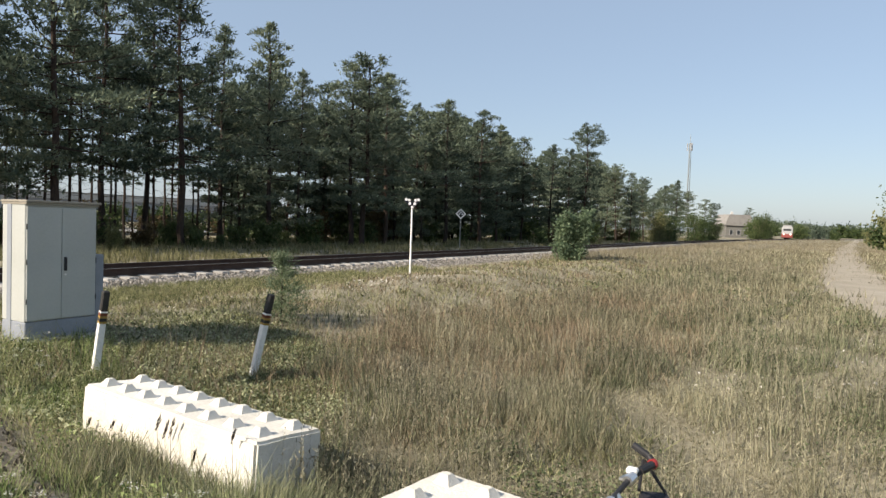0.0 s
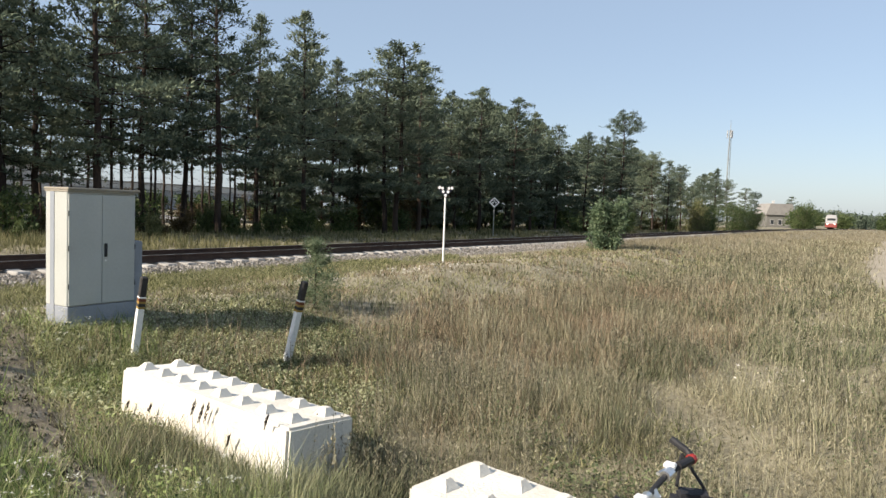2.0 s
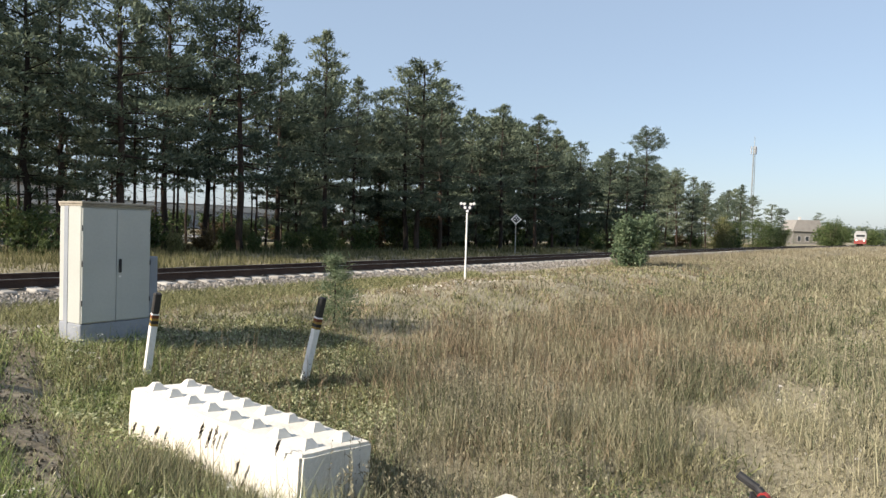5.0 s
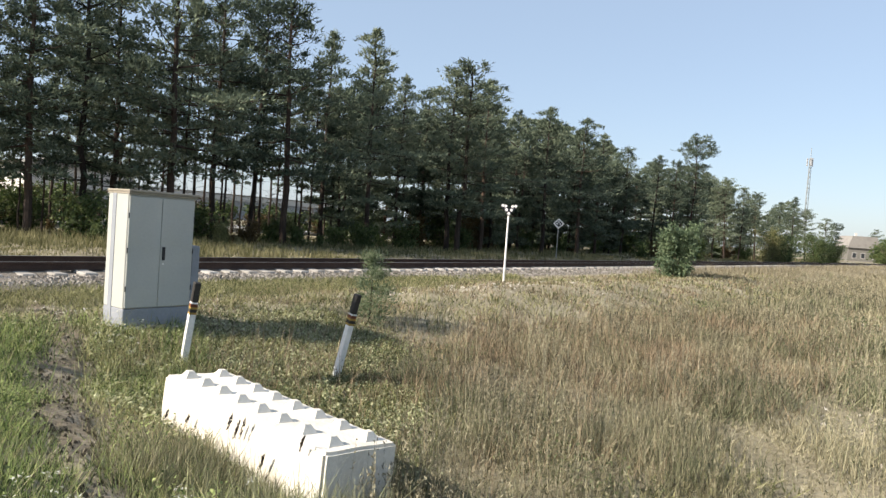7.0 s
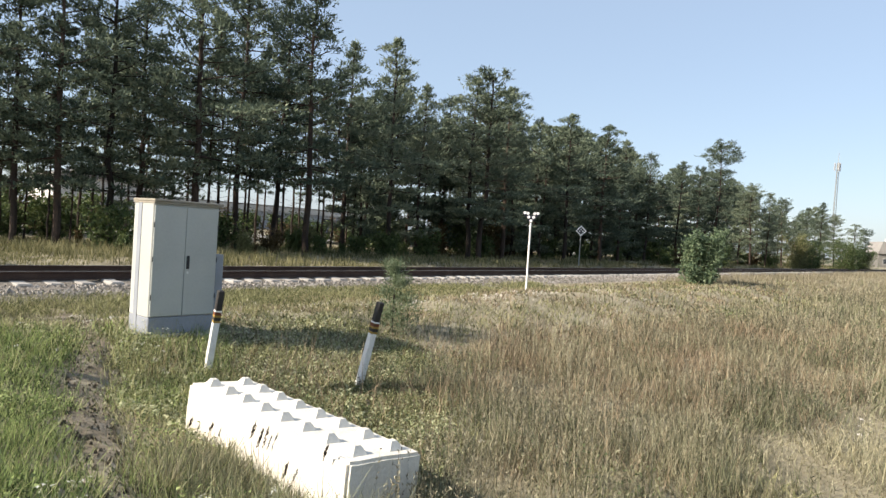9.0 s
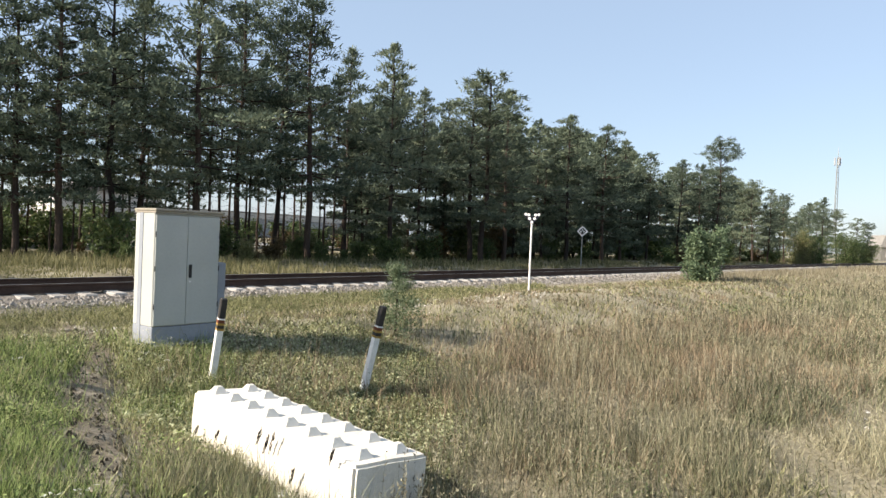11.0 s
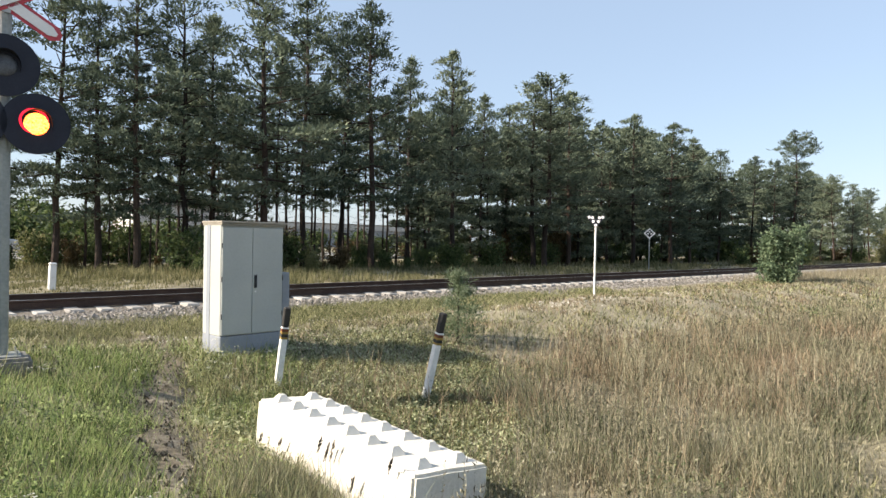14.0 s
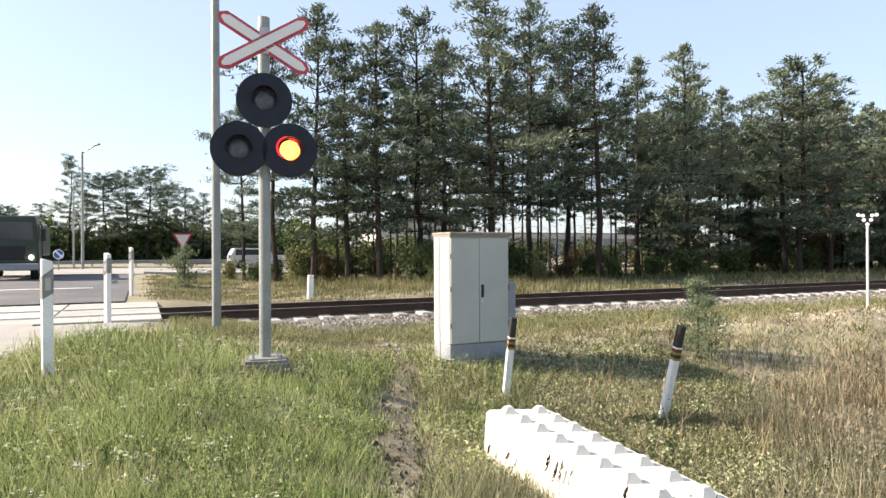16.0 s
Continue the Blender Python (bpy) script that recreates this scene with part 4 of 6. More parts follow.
def scots_meshes(seed, H=12.0, cb=3.6, width=2.3, shape="spire", step=0.62, pads=4.6, each=13, tl=0.19, tw=0.036, trunk_r=0.13, per=3, twigs=0.8):
    """A Scots pine: whorls of boughs that sag and turn up at the tips, with flat sprays of needles on their outer parts."""
    r = np.random.default_rng(seed)
    n = 14
    hs = np.linspace(-0.3, H * 0.985, n)
    wob = np.cumsum(r.normal(0, 0.055, (n, 2)), 0)
    trunk = np.column_stack([wob[:, 0], wob[:, 1], hs])
    wood = limb_tris(trunk, trunk_r * (1 - 0.88 * np.clip(hs / H, 0, 1)) + 0.01, 8)
    at = lambda h: np.array([np.interp(h, hs, trunk[:, 0]), np.interp(h, hs, trunk[:, 1]), h])
    ph = r.uniform(0, 6.28, 4)
    C, D = [], []
    h = cb
    while h < H - 0.25:
        t = (h - cb) / (H - cb)
        if shape == "spire":
            env = (0.5 + 0.5 * float(sm(0, 0.28, t))) * (1 - t) ** 1.05 * 1.5 + 0.03
        else:
            env = (0.62 + 0.38 * float(sm(0, 0.3, t))) * math.sqrt(max(0.02, 1 - t ** 2.3)) + 0.05
        env *= r.uniform(0.62, 1.25)
        k = int(r.integers(3, 6)) if t < 0.85 else 3
        a0 = r.uniform(0, 6.28)
        for i in range(k):
            if r.random() < 0.1:
                continue
            a = a0 + 6.28 * i / k + r.normal(0, 0.28)
            L = width * env * r.uniform(0.55, 1.25) * (0.92 + 0.2 * math.sin(a + ph[0] + 4 * t) + 0.12 * math.sin(2 * a + ph[1] - 9 * t))
            L = max(L, 0.16)
            slope = -0.28 + 0.85 * t + r.normal(0, 0.11)
            out, side = np.array([math.cos(a), math.sin(a), 0]), np.array([-math.sin(a), math.cos(a), 0])
            p0 = at(min(h + r.normal(0, 0.07), H * 0.98))
            curl = r.uniform(0.12, 0.34)
            along = lambda q: p0 + np.outer(q * L, out) + np.outer(L * (slope * q + curl * q * q), (0, 0, 1))
            wood += limb_tris(along(np.array([0, 0.4, 0.75, 1.0])), [0.036 * (1 - 0.65 * t) + 0.006, 0.022, 0.012, 0.004], 4)
            nb = max(2, int(pads * L / 1.7 * r.uniform(0.75, 1.3) + 0.5))
            q = r.uniform(0.12 if t > 0.75 else 0.36, 1.04, nb) ** 0.85
            q[0] = 1.0
            off = r.normal(0, 0.21, nb) * L * (0.3 + 0.7 * q)
            off[0] = 0
            hub = along(q) + np.outer(off, side) - np.outer(np.abs(off) * 0.12, (0, 0, 1))
            for c, o_, q_ in zip(hub, off, q):
                if abs(o_) > 0.45:
                    wood += limb_tris([along(np.array([max(0.1, q_ - 0.2)]))[0], c], [0.012, 0.004], 3)
                size = min(0.40, 0.15 + 0.125 * L) * r.uniform(0.7, 1.3)
                g = r.normal(0, 0.62, (each, 3)) * (1.0, 1.0, 0.24)
                C.append(c + g * size + (0, 0, 0.04))
                D.append(np.tile(out * 0.55 + (0, 0, 0.45), (each, 1)) + g * (0.7, 0.7, 0.2))
        h += step * r.uniform(0.7, 1.35) * (1 - 0.3 * t)
    for q in range(7):                       # the leader and its upright candles
        c = at(H * 0.985) + r.normal(0, 0.05, 3) * q - (0, 0, 0.09 * q)
        C.append(c + r.normal(0, 0.03 + 0.018 * q, (7, 3)))
        D.append(np.tile((0, 0, 1.1), (7, 1)))
    for h in np.arange(0.9, cb + 1.2, 0.26):     # dead twigs below the crown
        if r.random() < twigs:
            a = r.uniform(0, 6.28)
            L = r.uniform(0.3, 1.5)
            p0 = at(h)
            wood += limb_tris([p0, p0 + L * np.array([0.5 * math.cos(a), 0.5 * math.sin(a), r.uniform(-0.1, 0.1)]), p0 + L * np.array([math.cos(a), math.sin(a), r.uniform(-0.7, 0.05)])], [0.015, 0.009, 0.003], 3)
    tri = tufts(np.concatenate(C), np.concatenate(D), tl, tw, per, r, 0.8)
    return soup("pine_trunk", wood, M_BARK), soup("pine_crown", tri, M_NEEDLE)


def tree(name, meshes, label, category, m, group):
    t = thing(name, label, category, m, group)
    for nm, me in zip(("trunk", "crown"), meshes):
        ob = new(nm, me)
        ob.parent = t
    return t


KINDS = [
    scots_meshes(1, 12, 2.8, 2.45, pads=4.9), scots_meshes(2, 12, 3.3, 2.25, pads=4.9), scots_meshes(3, 12, 2.4, 2.15, "broad", 0.60, 5.0),
    scots_meshes(4, 12, 3.6, 2.35, "broad", 0.56, 5.2, 16), scots_meshes(5, 12, 1.6, 2.3, pads=5.0), scots_meshes(6, 12, 3.9, 2.0, "broad", 0.64, 5.0),
    scots_meshes(7, 12, 4.3, 1.6, "spire", 0.72, 4.2, 11, 0.20, 0.045, 0.085), scots_meshes(8, 12, 1.0, 2.2, "broad", 0.72, 3.8, 12, 0.28, 0.066, twigs=0.3)]
PINE_LABEL = "tall Scots pine with dark green crown at the forest edge"


def pine(kind, x, y, z, H, spin, label=PINE_LABEL, group="pines of the forest edge", fat=1.0):
    k = H / 12.0
    m = pose(x, y, z, 0, 0, spin) @ Matrix.Diagonal((k * fat, k * fat, k, 1))
    return tree("pine", KINDS[kind], label, "pine tree", m, group)


def polar(az, d):
    return d * math.sin(radians(az)), d * math.cos(radians(az))


# azimuth, distance across the track, elevation of the top, kind, fatness
EDGE = [
    (-54.0, 33, 12.0, 1, 0.9), (-51.5, 31, 17.0, 5, 0.9), (-48.6, 30, 20.0, 1, 0.95), (-45.6, 29, 17.2, 0, 1.0), (-42.9, 28, 18.7, 0, 1.1), (-39.7, 28, 19.3, 2, 1.0),
    (-37.2, 29, 17.6, 4, 1.1), (-33.4, 27, 21.3, 0, 1.15), (-30.2, 29, 20.6, 1, 0.9), (-27.2, 30, 18.0, 5, 0.9), (-24.0, 27, 19.6, 1, 1.05), (-21.2, 30, 15.5, 4, 0.9),
    (-17.4, 27, 16.0, 0, 1.0), (-14.9, 27, 12.5, 4, 0.85), (-12.6, 30, 11.2, 2, 1.0), (-10.4, 26, 13.2, 2, 1.15), (-9.0, 25, 13.8, 2, 1.2), (-7.4, 26, 12.7, 0, 1.1), (-4.7, 28, 10.3, 1, 0.85), (-2.1, 25, 10.7, 0, 1.1),
    (0.9, 25, 9.9, 0, 1.15), (2.3, 26, 8.7, 4, 1.0), (4.5, 26, 7.5, 2, 1.0), (6.8, 25, 7.15, 1, 1.0), (8.4, 23, 6.6, 2, 0.8), (9.75, 22, 8.6, 3, 0.88), (12.5, 22, 5.3, 3, 1.0), (13.6, 21, 4.7, 2, 0.9), (14.7, 21, 4.3, 3, 0.9),
    (17.2, 22, 4.2, 4, 1.0), (18.2, 20, 3.2, 3, 1.1), (19.4, 19, 2.6, 2, 1.2), (20.1, 20, 2.3, 3, 1.0), (22.6, 24, 2.0, 2, 1.2)]
r7 = np.random.default_rng(77)
for az, off, el, kind, fat in EDGE:
    d = off / math.sin(radians(27.5 - az))
    x, y = polar(az, d)
    H = d * math.tan(radians(el)) + 2.0 - 0.45
    pine(kind, x, y, 0.4, H, r7.uniform(0, 360), fat=fat * (1.05 if az > 3 else 1.12 if az > -13 else 1.05))
# trees deeper in the wood, lower in the picture than the edge
for i in range(80):
    az = -47 + 29 * (i + r7.uniform(0.1, 0.9)) / 44 if i < 44 else -18 + 34 * (i - 44 + r7.uniform(0.1, 0.9)) / 36
    dense = az > -20
    off = r7.uniform(29, 36 if not dense else 40)
    d = off / math.sin(radians(27.5 - az))
    top = np.interp(az, [e[0] for e in EDGE], [e[2] for e in EDGE]) * (r7.uniform(0.62, 0.9) if dense else r7.uniform(0.42, 0.78))
    H = max(6.5, d * math.tan(radians(float(top))) + 1.5)
    x, y = polar(az, d)
    pine(7 if dense else 6, x, y, 0.4, H, r7.uniform(0, 360), "Scots pine standing inside the dark wood", "pines inside the wood", 0.9)
for i in range(34):
    az = -8 + 26 * (i + r7.uniform(0.1, 0.9)) / 34
    d = (r7.uniform(26, 34) if az < 8 else r7.uniform(22, 27)) / math.sin(radians(27.5 - az))
    top = float(np.interp(az, [e[0] for e in EDGE], [e[2] for e in EDGE])) * r7.uniform(0.6, 0.93)
    x, y = polar(az, d)
    pine(7, x, y, 0.4, max(5.0, d * math.tan(radians(top)) + 1.5), r7.uniform(0, 360), "dense low-branched pine in the dark wood", "pines inside the wood", 1.05)
# far wood beyond the main road
for az, d, el, kind, fat in [(-67.3, 84, 7.0, 5, 0.9), (-64.6, 82, 5.7, 3, 1.3), (-63.2, 83, 6.0, 3, 1.2), (-61.8, 82, 6.4, 3, 1.2), (-60.4, 84, 5.2, 3, 1.1), (-59.0, 82, 4.9, 2, 1.2), (-57.6, 83, 4.5, 2, 1.1), (-56.2, 80, 2.9, 4, 1.2),
                            (-66.0, 88, 4.2, 2, 1.4), (-69.0, 86, 3.4, 2, 1.5), (-71.0, 86, 3.2, 3, 1.5), (-54.8, 84, 3.6, 2, 1.2), (-53.2, 86, 3.9, 4, 1.2), (-51.5, 86, 3.5, 3, 1.2), (-58.3, 90, 3.4, 2, 1.4), (-62.5, 90, 3.8, 2, 1.5), (-55.5, 90, 3.0, 3, 1.4), (-73, 86, 3.4, 2, 1.4)]:
    x, y = polar(az, d)
    pine(kind, x, y, 0.4, d * math.tan(radians(el)) + 1.6, r7.uniform(0, 360), "distant pine in the wood beyond the main road", "distant pines", fat)


def leafy_meshes(seed, h, w, leaf, n, material, stems=7, drop=0.15):
    """A shrub or broadleaf tree: stems that fork, with leaves along their outer parts."""
    r = np.random.default_rng(seed)
    wood, C = [], []
    for i in range(stems):
        a = 6.28 * i / stems + r.normal(0, 0.4)
        tilt = r.uniform(0.05, 0.55) * w / h * 1.6
        top = np.array([math.cos(a) * tilt * h * 0.6, math.sin(a) * tilt * h * 0.6, h * r.uniform(0.65, 1.0)])
        p = [np.array([0.04 * math.cos(a), 0.04 * math.sin(a), -0.1]), top * 0.45 + (0, 0, 0.05), top]
        wood += limb_tris(p, [0.012 * h + 0.006, 0.007 * h + 0.003, 0.003], 5)
        for j in range(7):
            q = r.uniform(0.02, 0.98)
            b0 = p[0] * (1 - 2 * q) + p[1] * 2 * q if q < 0.5 else p[1] * (2 - 2 * q) + p[2] * (2 * q - 1)
            bd = np.array([math.cos(a + r.normal(0, 1.1)), math.sin(a + r.normal(0, 1.1)), r.uniform(0.1, 0.8)])
            b1 = b0 + bd * r.uniform(0.15, 0.42) * w * (1.15 - q * 0.6)
            wood += limb_tris([b0, b1], [0.005 * h + 0.001, 0.002], 3)
            m = n // (stems * 7)
            u = r.uniform(drop, 1.1, m)
            C.append(b0 + np.outer(u, b1 - b0) + r.normal(0, 0.075 * w, (m, 3)))
    C = np.concatenate(C)
    C[:, 2] = np.maximum(C[:, 2], 0.03)
    d = r.normal(0, 1, C.shape)
    tri = tufts(C, d * 0.4, leaf, leaf * 0.42, 2, r, 1.0)
    return soup("shrub_stems", wood, M_BIRCHBARK), soup("shrub_leaves", tri, material)


BUSHES = {
    "green": leafy_meshes(11, 2.0, 2.0, 0.16, 1250, M_LEAF), "yellow": leafy_meshes(12, 2.0, 2.2, 0.15, 1500, M_YELLOWLEAF),
    "brown": leafy_meshes(13, 2.0, 1.8, 0.14, 1250, M_BROWNLEAF), "dark": leafy_meshes(14, 2.0, 2.6, 0.16, 1200, M_LEAF)}


MID_BUSHES = {
    "green": leafy_meshes(18, 2.0, 2.2, 0.18, 1000, M_LEAF), "yellow": leafy_meshes(19, 2.0, 2.2, 0.18, 1000, M_YELLOWLEAF), "dark": leafy_meshes(20, 2.0, 2.4, 0.19, 1100, M_LEAF)}
FAR_BUSHES = {
    "green": leafy_meshes(15, 2.0, 2.2, 0.26, 560, M_LEAF), "yellow": leafy_meshes(16, 2.0, 2.2, 0.26, 560, M_YELLOWLEAF), "dark": leafy_meshes(17, 2.0, 2.4, 0.26, 700, M_NEEDLE)}


def bush(kind, x, y, z, h, label, group="", wide=1.0, spin=0.0):
    k = h / 2.0
    m = pose(x, y, z, 0, 0, spin) @ Matrix.Diagonal((k * wide, k * wide, k, 1))
    dd = x * x + y * y
    far = h >= 3.3 or dd > 5600
    some = BUSHES if not far or kind not in FAR_BUSHES else FAR_BUSHES if dd > 90000 or y < 20 and x > -30 else MID_BUSHES
    return tree("shrub", some[kind], label, "shrub", m, group)


def sapling_meshes(*args):
    a, b = sapling_shape(*args)
    b.materials.clear()
    b.materials.append(M_SAPLING)
    return a, b


x, y, z = spot(-10.7, 31.9)
t = tree("willow_bush", leafy_meshes(21, 2.8, 1.9, 0.12, 4600, M_WILLOW, 11, 0.1), "silvery green young willow bush beside the track", "shrub", pose(x, y, z), "")
x, y, z = spot(-7.83, 8.16)
t = tree("pine_sapling", [*sapling_meshes(31, 1.10, 0.15, 0.46, 0.12, 0.0075, 7, 40, 0.14, 0.012)], "young pine sapling growing in dry grass", "pine sapling", pose(x, y, z), "")
x, y, z = spot(-27.2, 1.9)
t = tree("pine_sapling", sapling_meshes(32, 1.55, 0.1, 0.75, 0.16, 0.016, 6, 26, 0.18, 0.03), "bushy young pine on the grassy island", "pine sapling", pose(x, y, z), "")
# shrubs along the edge of the wood
for i in range(52):
    az = -56 + 74 * (i + r7.uniform(0, 1)) / 52
    off = r7.uniform(24.5, 30) if az > -40 else r7.uniform(30, 38)
    if az > 5:
        off = r7.uniform(20, 24)
    d = off / math.sin(radians(27.5 - az))
    x, y = polar(az, d)
    kind = ["green", "dark", "brown", "green", "yellow", "dark"][int(r7.integers(0, 6))]
    if az > -24 and kind == "yellow":
        kind = "dark"
    h = 0.6 + 1.9 * r7.random() ** 1.6 + 0.9 if az > -15 else 0.6 + 1.3 * r7.random() ** 1.4
    bush(kind, x, y, 0.35, h, "undergrowth shrub at the foot of the pines", "undergrowth shrubs", r7.uniform(0.6, 1.0), r7.uniform(0, 360))
for az, d, h, kind in [(23.1, 216, 6.0, "dark"), (26.2, 300, 6, "dark"), (26.8, 320, 6, "dark"), (27.4, 330, 5.5, "dark"), (25.4, 320, 7, "dark"), (28.1, 360, 6, "dark"), (28.5, 300, 4.5, "green")]:
    x, y = polar(az, d)
    bush(kind, x, y, 0.1, h, "distant leafy tree beside the railway", "distant leafy trees", 0.85, az * 40)
HEDGE = [leafy_meshes(23, 7.0, 6.6, 0.19, 5000, M_LEAF, 9, 0.1), leafy_meshes(24, 7.0, 6.0, 0.19, 5000, M_YELLOWLEAF, 9, 0.1)]
for i in range(26):
    s = 74 + 190 * (i / 25) ** 1.5
    o = float(np.interp(s, [74, 100, 160, 260], [8.6, 9.0, 11.0, 14.5])) + r7.uniform(0, 3)
    h = float(np.interp(s, [74, 100, 160, 260], [9.4, 7.8, 6.0, 4.8])) * r7.uniform(0.65, 1.1)
    x, y, z = spot(o, s)
    if i > 9:
        bush(["yellow", "green"][i % 2], x, y, -0.1, h * 0.9, "tall yellowing leafy shrub lining the dirt track", "shrubs along the dirt track", 1.0, i * 50)
        continue
    tree("shrub", HEDGE[1 if i % 3 else 0], "tall yellowing leafy shrub lining the dirt track", "shrub", pose(x, y, -0.1, 0, 0, i * 50) @ Matrix.Diagonal((h / 7, h / 7, h / 7, 1)), "shrubs along the dirt track")
for i, (az, d, h) in enumerate(((15.9, 95, 4.4), (16.5, 98, 4.8), (18.9, 112, 5.2), (20.0, 130, 4.4), (23.5, 205, 8.0), (23.9, 212, 6.0))):
    x, y = polar(az, d)
    tree("shrub", HEDGE[1 if i == 0 else 0], "distant leafy tree beside the railway", "shrub", pose(x, y, 0.1, 0, 0, i * 63) @ Matrix.Diagonal((h / 7, h / 7, h / 7, 1)), "distant leafy trees")
for i in range(60):
    az = 20 + 18 * i / 59
    x, y = polar(az, 620 + r7.uniform(0, 120))
    bush(["dark", "green"][i % 2], x, y, -0.2, r7.uniform(7, 13), "far tree on the horizon", "far trees", 1.3, i * 37)
# brushwood and trees that close the place behind and beside the camera
for i in range(20):
    az = 42 + 226 * i / 19
    x, y = polar(az, 75 + r7.uniform(0, 25))
    o_, s_ = to_os(x, y)
    if -12 < s_ < 3 or abs(o_ + 16) < 6:
        continue
    bush(["green", "dark", "yellow"][i % 3], x, y, 0, r7.uniform(4, 7), "leafy tree on the far side of the field", "field trees", 1.2, i * 31)


# dark undergrowth inside the wood and beyond the main road
for i in range(30):
    az = -48 + 60 * (i + r7.random()) / 30
    d = r7.uniform(36, 46) / math.sin(radians(27.5 - az))
    x, y = polar(az, d)
    bush(["dark", "brown", "green"][i % 3], x, y, 0.35, r7.uniform(1.6, 3.4) if az > -16 else r7.uniform(1.3, 2.8), "dense undergrowth deep in the wood", "deep undergrowth", 1.25, i * 33)
for i in range(30):
    x, y = polar(-78 + 30 * (i + r7.random()) / 30, r7.uniform(78, 96))
    bush(["dark", "dark", "green"][i % 3], x, y, 0.3, r7.uniform(3.4, 5.6), "dark leafy tree in the wood beyond the main road", "wood beyond the road", 1.0, i * 41)


# ---- buildings and far structures ----
def hall():
    x, y, z = spot(-98, 36)
    t = thing("warehouse", "low pale warehouse glimpsed between the pine trunks", "warehouse", pose(x, y, 0.3, 0, 0, TURN))
    part("wall", box(0, 62, 0, 14, 0, 3.3), M_WALL_GREY, t, "grey clad wall")
    part("fascia", box(-0.3, 62.3, -0.3, 14.3, 3.31, 4.2), M_WALL_WHITE, t, "white roof fascia")
    part("roof", box(-0.4, 62.4, -0.4, 14.4, 4.21, 4.4), M_ROOF, t)
    for i in range(10):
        w = part("window", box(3 + 6 * i, 5.4 + 6 * i, -0.05, 0.02, 1.4, 2.8), M_GLASS, t)
        part("frame", box(2.9 + 6 * i, 5.5 + 6 * i, -0.03, -0.004, 1.3, 2.9), M_WALL_WHITE, w)
    t2 = thing("storehouse", "small white storehouse behind the wood", "building", pose(*spot(-62, 22)[:2], 0.3, 0, 0, TURN))
    part("wall", box(0, 9, 0, 7, 0, 4.4), M_WALL_WHITE, t2)
    part("roof", prism([(-0.4, 4.41), (9.4, 4.41), (9.4, 4.6), (4.5, 5.6), (-0.4, 4.6)], -0.3, 7.3), M_ROOF, t2)
    part("door", box(3.5, 5.5, -0.04, 0.0, 0, 2.6), M_WALL_GREY, t2)


hall()


def cottage():
    t = thing("house", "distant pale house with grey gabled roof among trees", "house", pose(87.5, 222.0, 0.0, 0, 0, TURN - 60))
    part("wall", box(-4.2, 4.2, -4, 4, -0.5, 4.4), M_PEDESTAL, t)
    roof = part("roof", prism([(-4.6, 4.41), (4.6, 4.41), (3.4, 8.0), (-3.4, 8.0)], -4.5, 4.5), M_ROOF, t, "grey sheet roof")
    part("chimney", box(-1.0, -0.4, -0.3, 0.3, 7.9, 9.0), M_WALL_WHITE, roof)
    for px in (-2.4, 0, 2.4):
        w = part("window", box(px - 0.5, px + 0.5, -4.06, -3.98, 1.4, 2.9), M_GLASS, t)
        part("frame", box(px - 0.6, px + 0.6, -4.03, -4.003, 1.3, 3.0), M_WALL_WHITE, w)


cottage()


def mast():
    t = thing("radio_mast", "slender pale lattice radio mast with antennas", "radio mast", pose(92.5, 285, 0))
    H = 41.5
    for k in range(3):
        a = k * 2.094
        part("leg", rod((0.75 * math.cos(a), 0.75 * math.sin(a), -1), (0.4 * math.cos(a), 0.4 * math.sin(a), H - 2), 0.11, n=6), M_GALV, t)
    for i in range(19):
        z0, z1 = 2.05 * i, 2.05 * (i + 1)
        k_ = None
        for k in range(3):
            a, b = k * 2.094, (k + 1) * 2.094
            r0 = 0.75 - 0.35 * z0 / H
            r1 = 0.75 - 0.35 * z1 / H
            k_ = rod((r0 * math.cos(a), r0 * math.sin(a), z0), (r1 * math.cos(b), r1 * math.sin(b), z1), 0.035, n=4, bm=k_)
        part("brace", k_, M_GALV, t)
    part("top_rod", rod((0, 0, H - 3), (0, 0, H + 2), 0.09, n=6), M_GALV, t)
    for k in range(3):
        a = k * 2.094 + 0.5
        part("antenna", box(1.1 * math.cos(a) - 0.22, 1.1 * math.cos(a) + 0.22, 1.1 * math.sin(a) - 0.22, 1.1 * math.sin(a) + 0.22, H - 5.2, H - 2.0, 0.05), M_SIGNBACK, t)


mast()


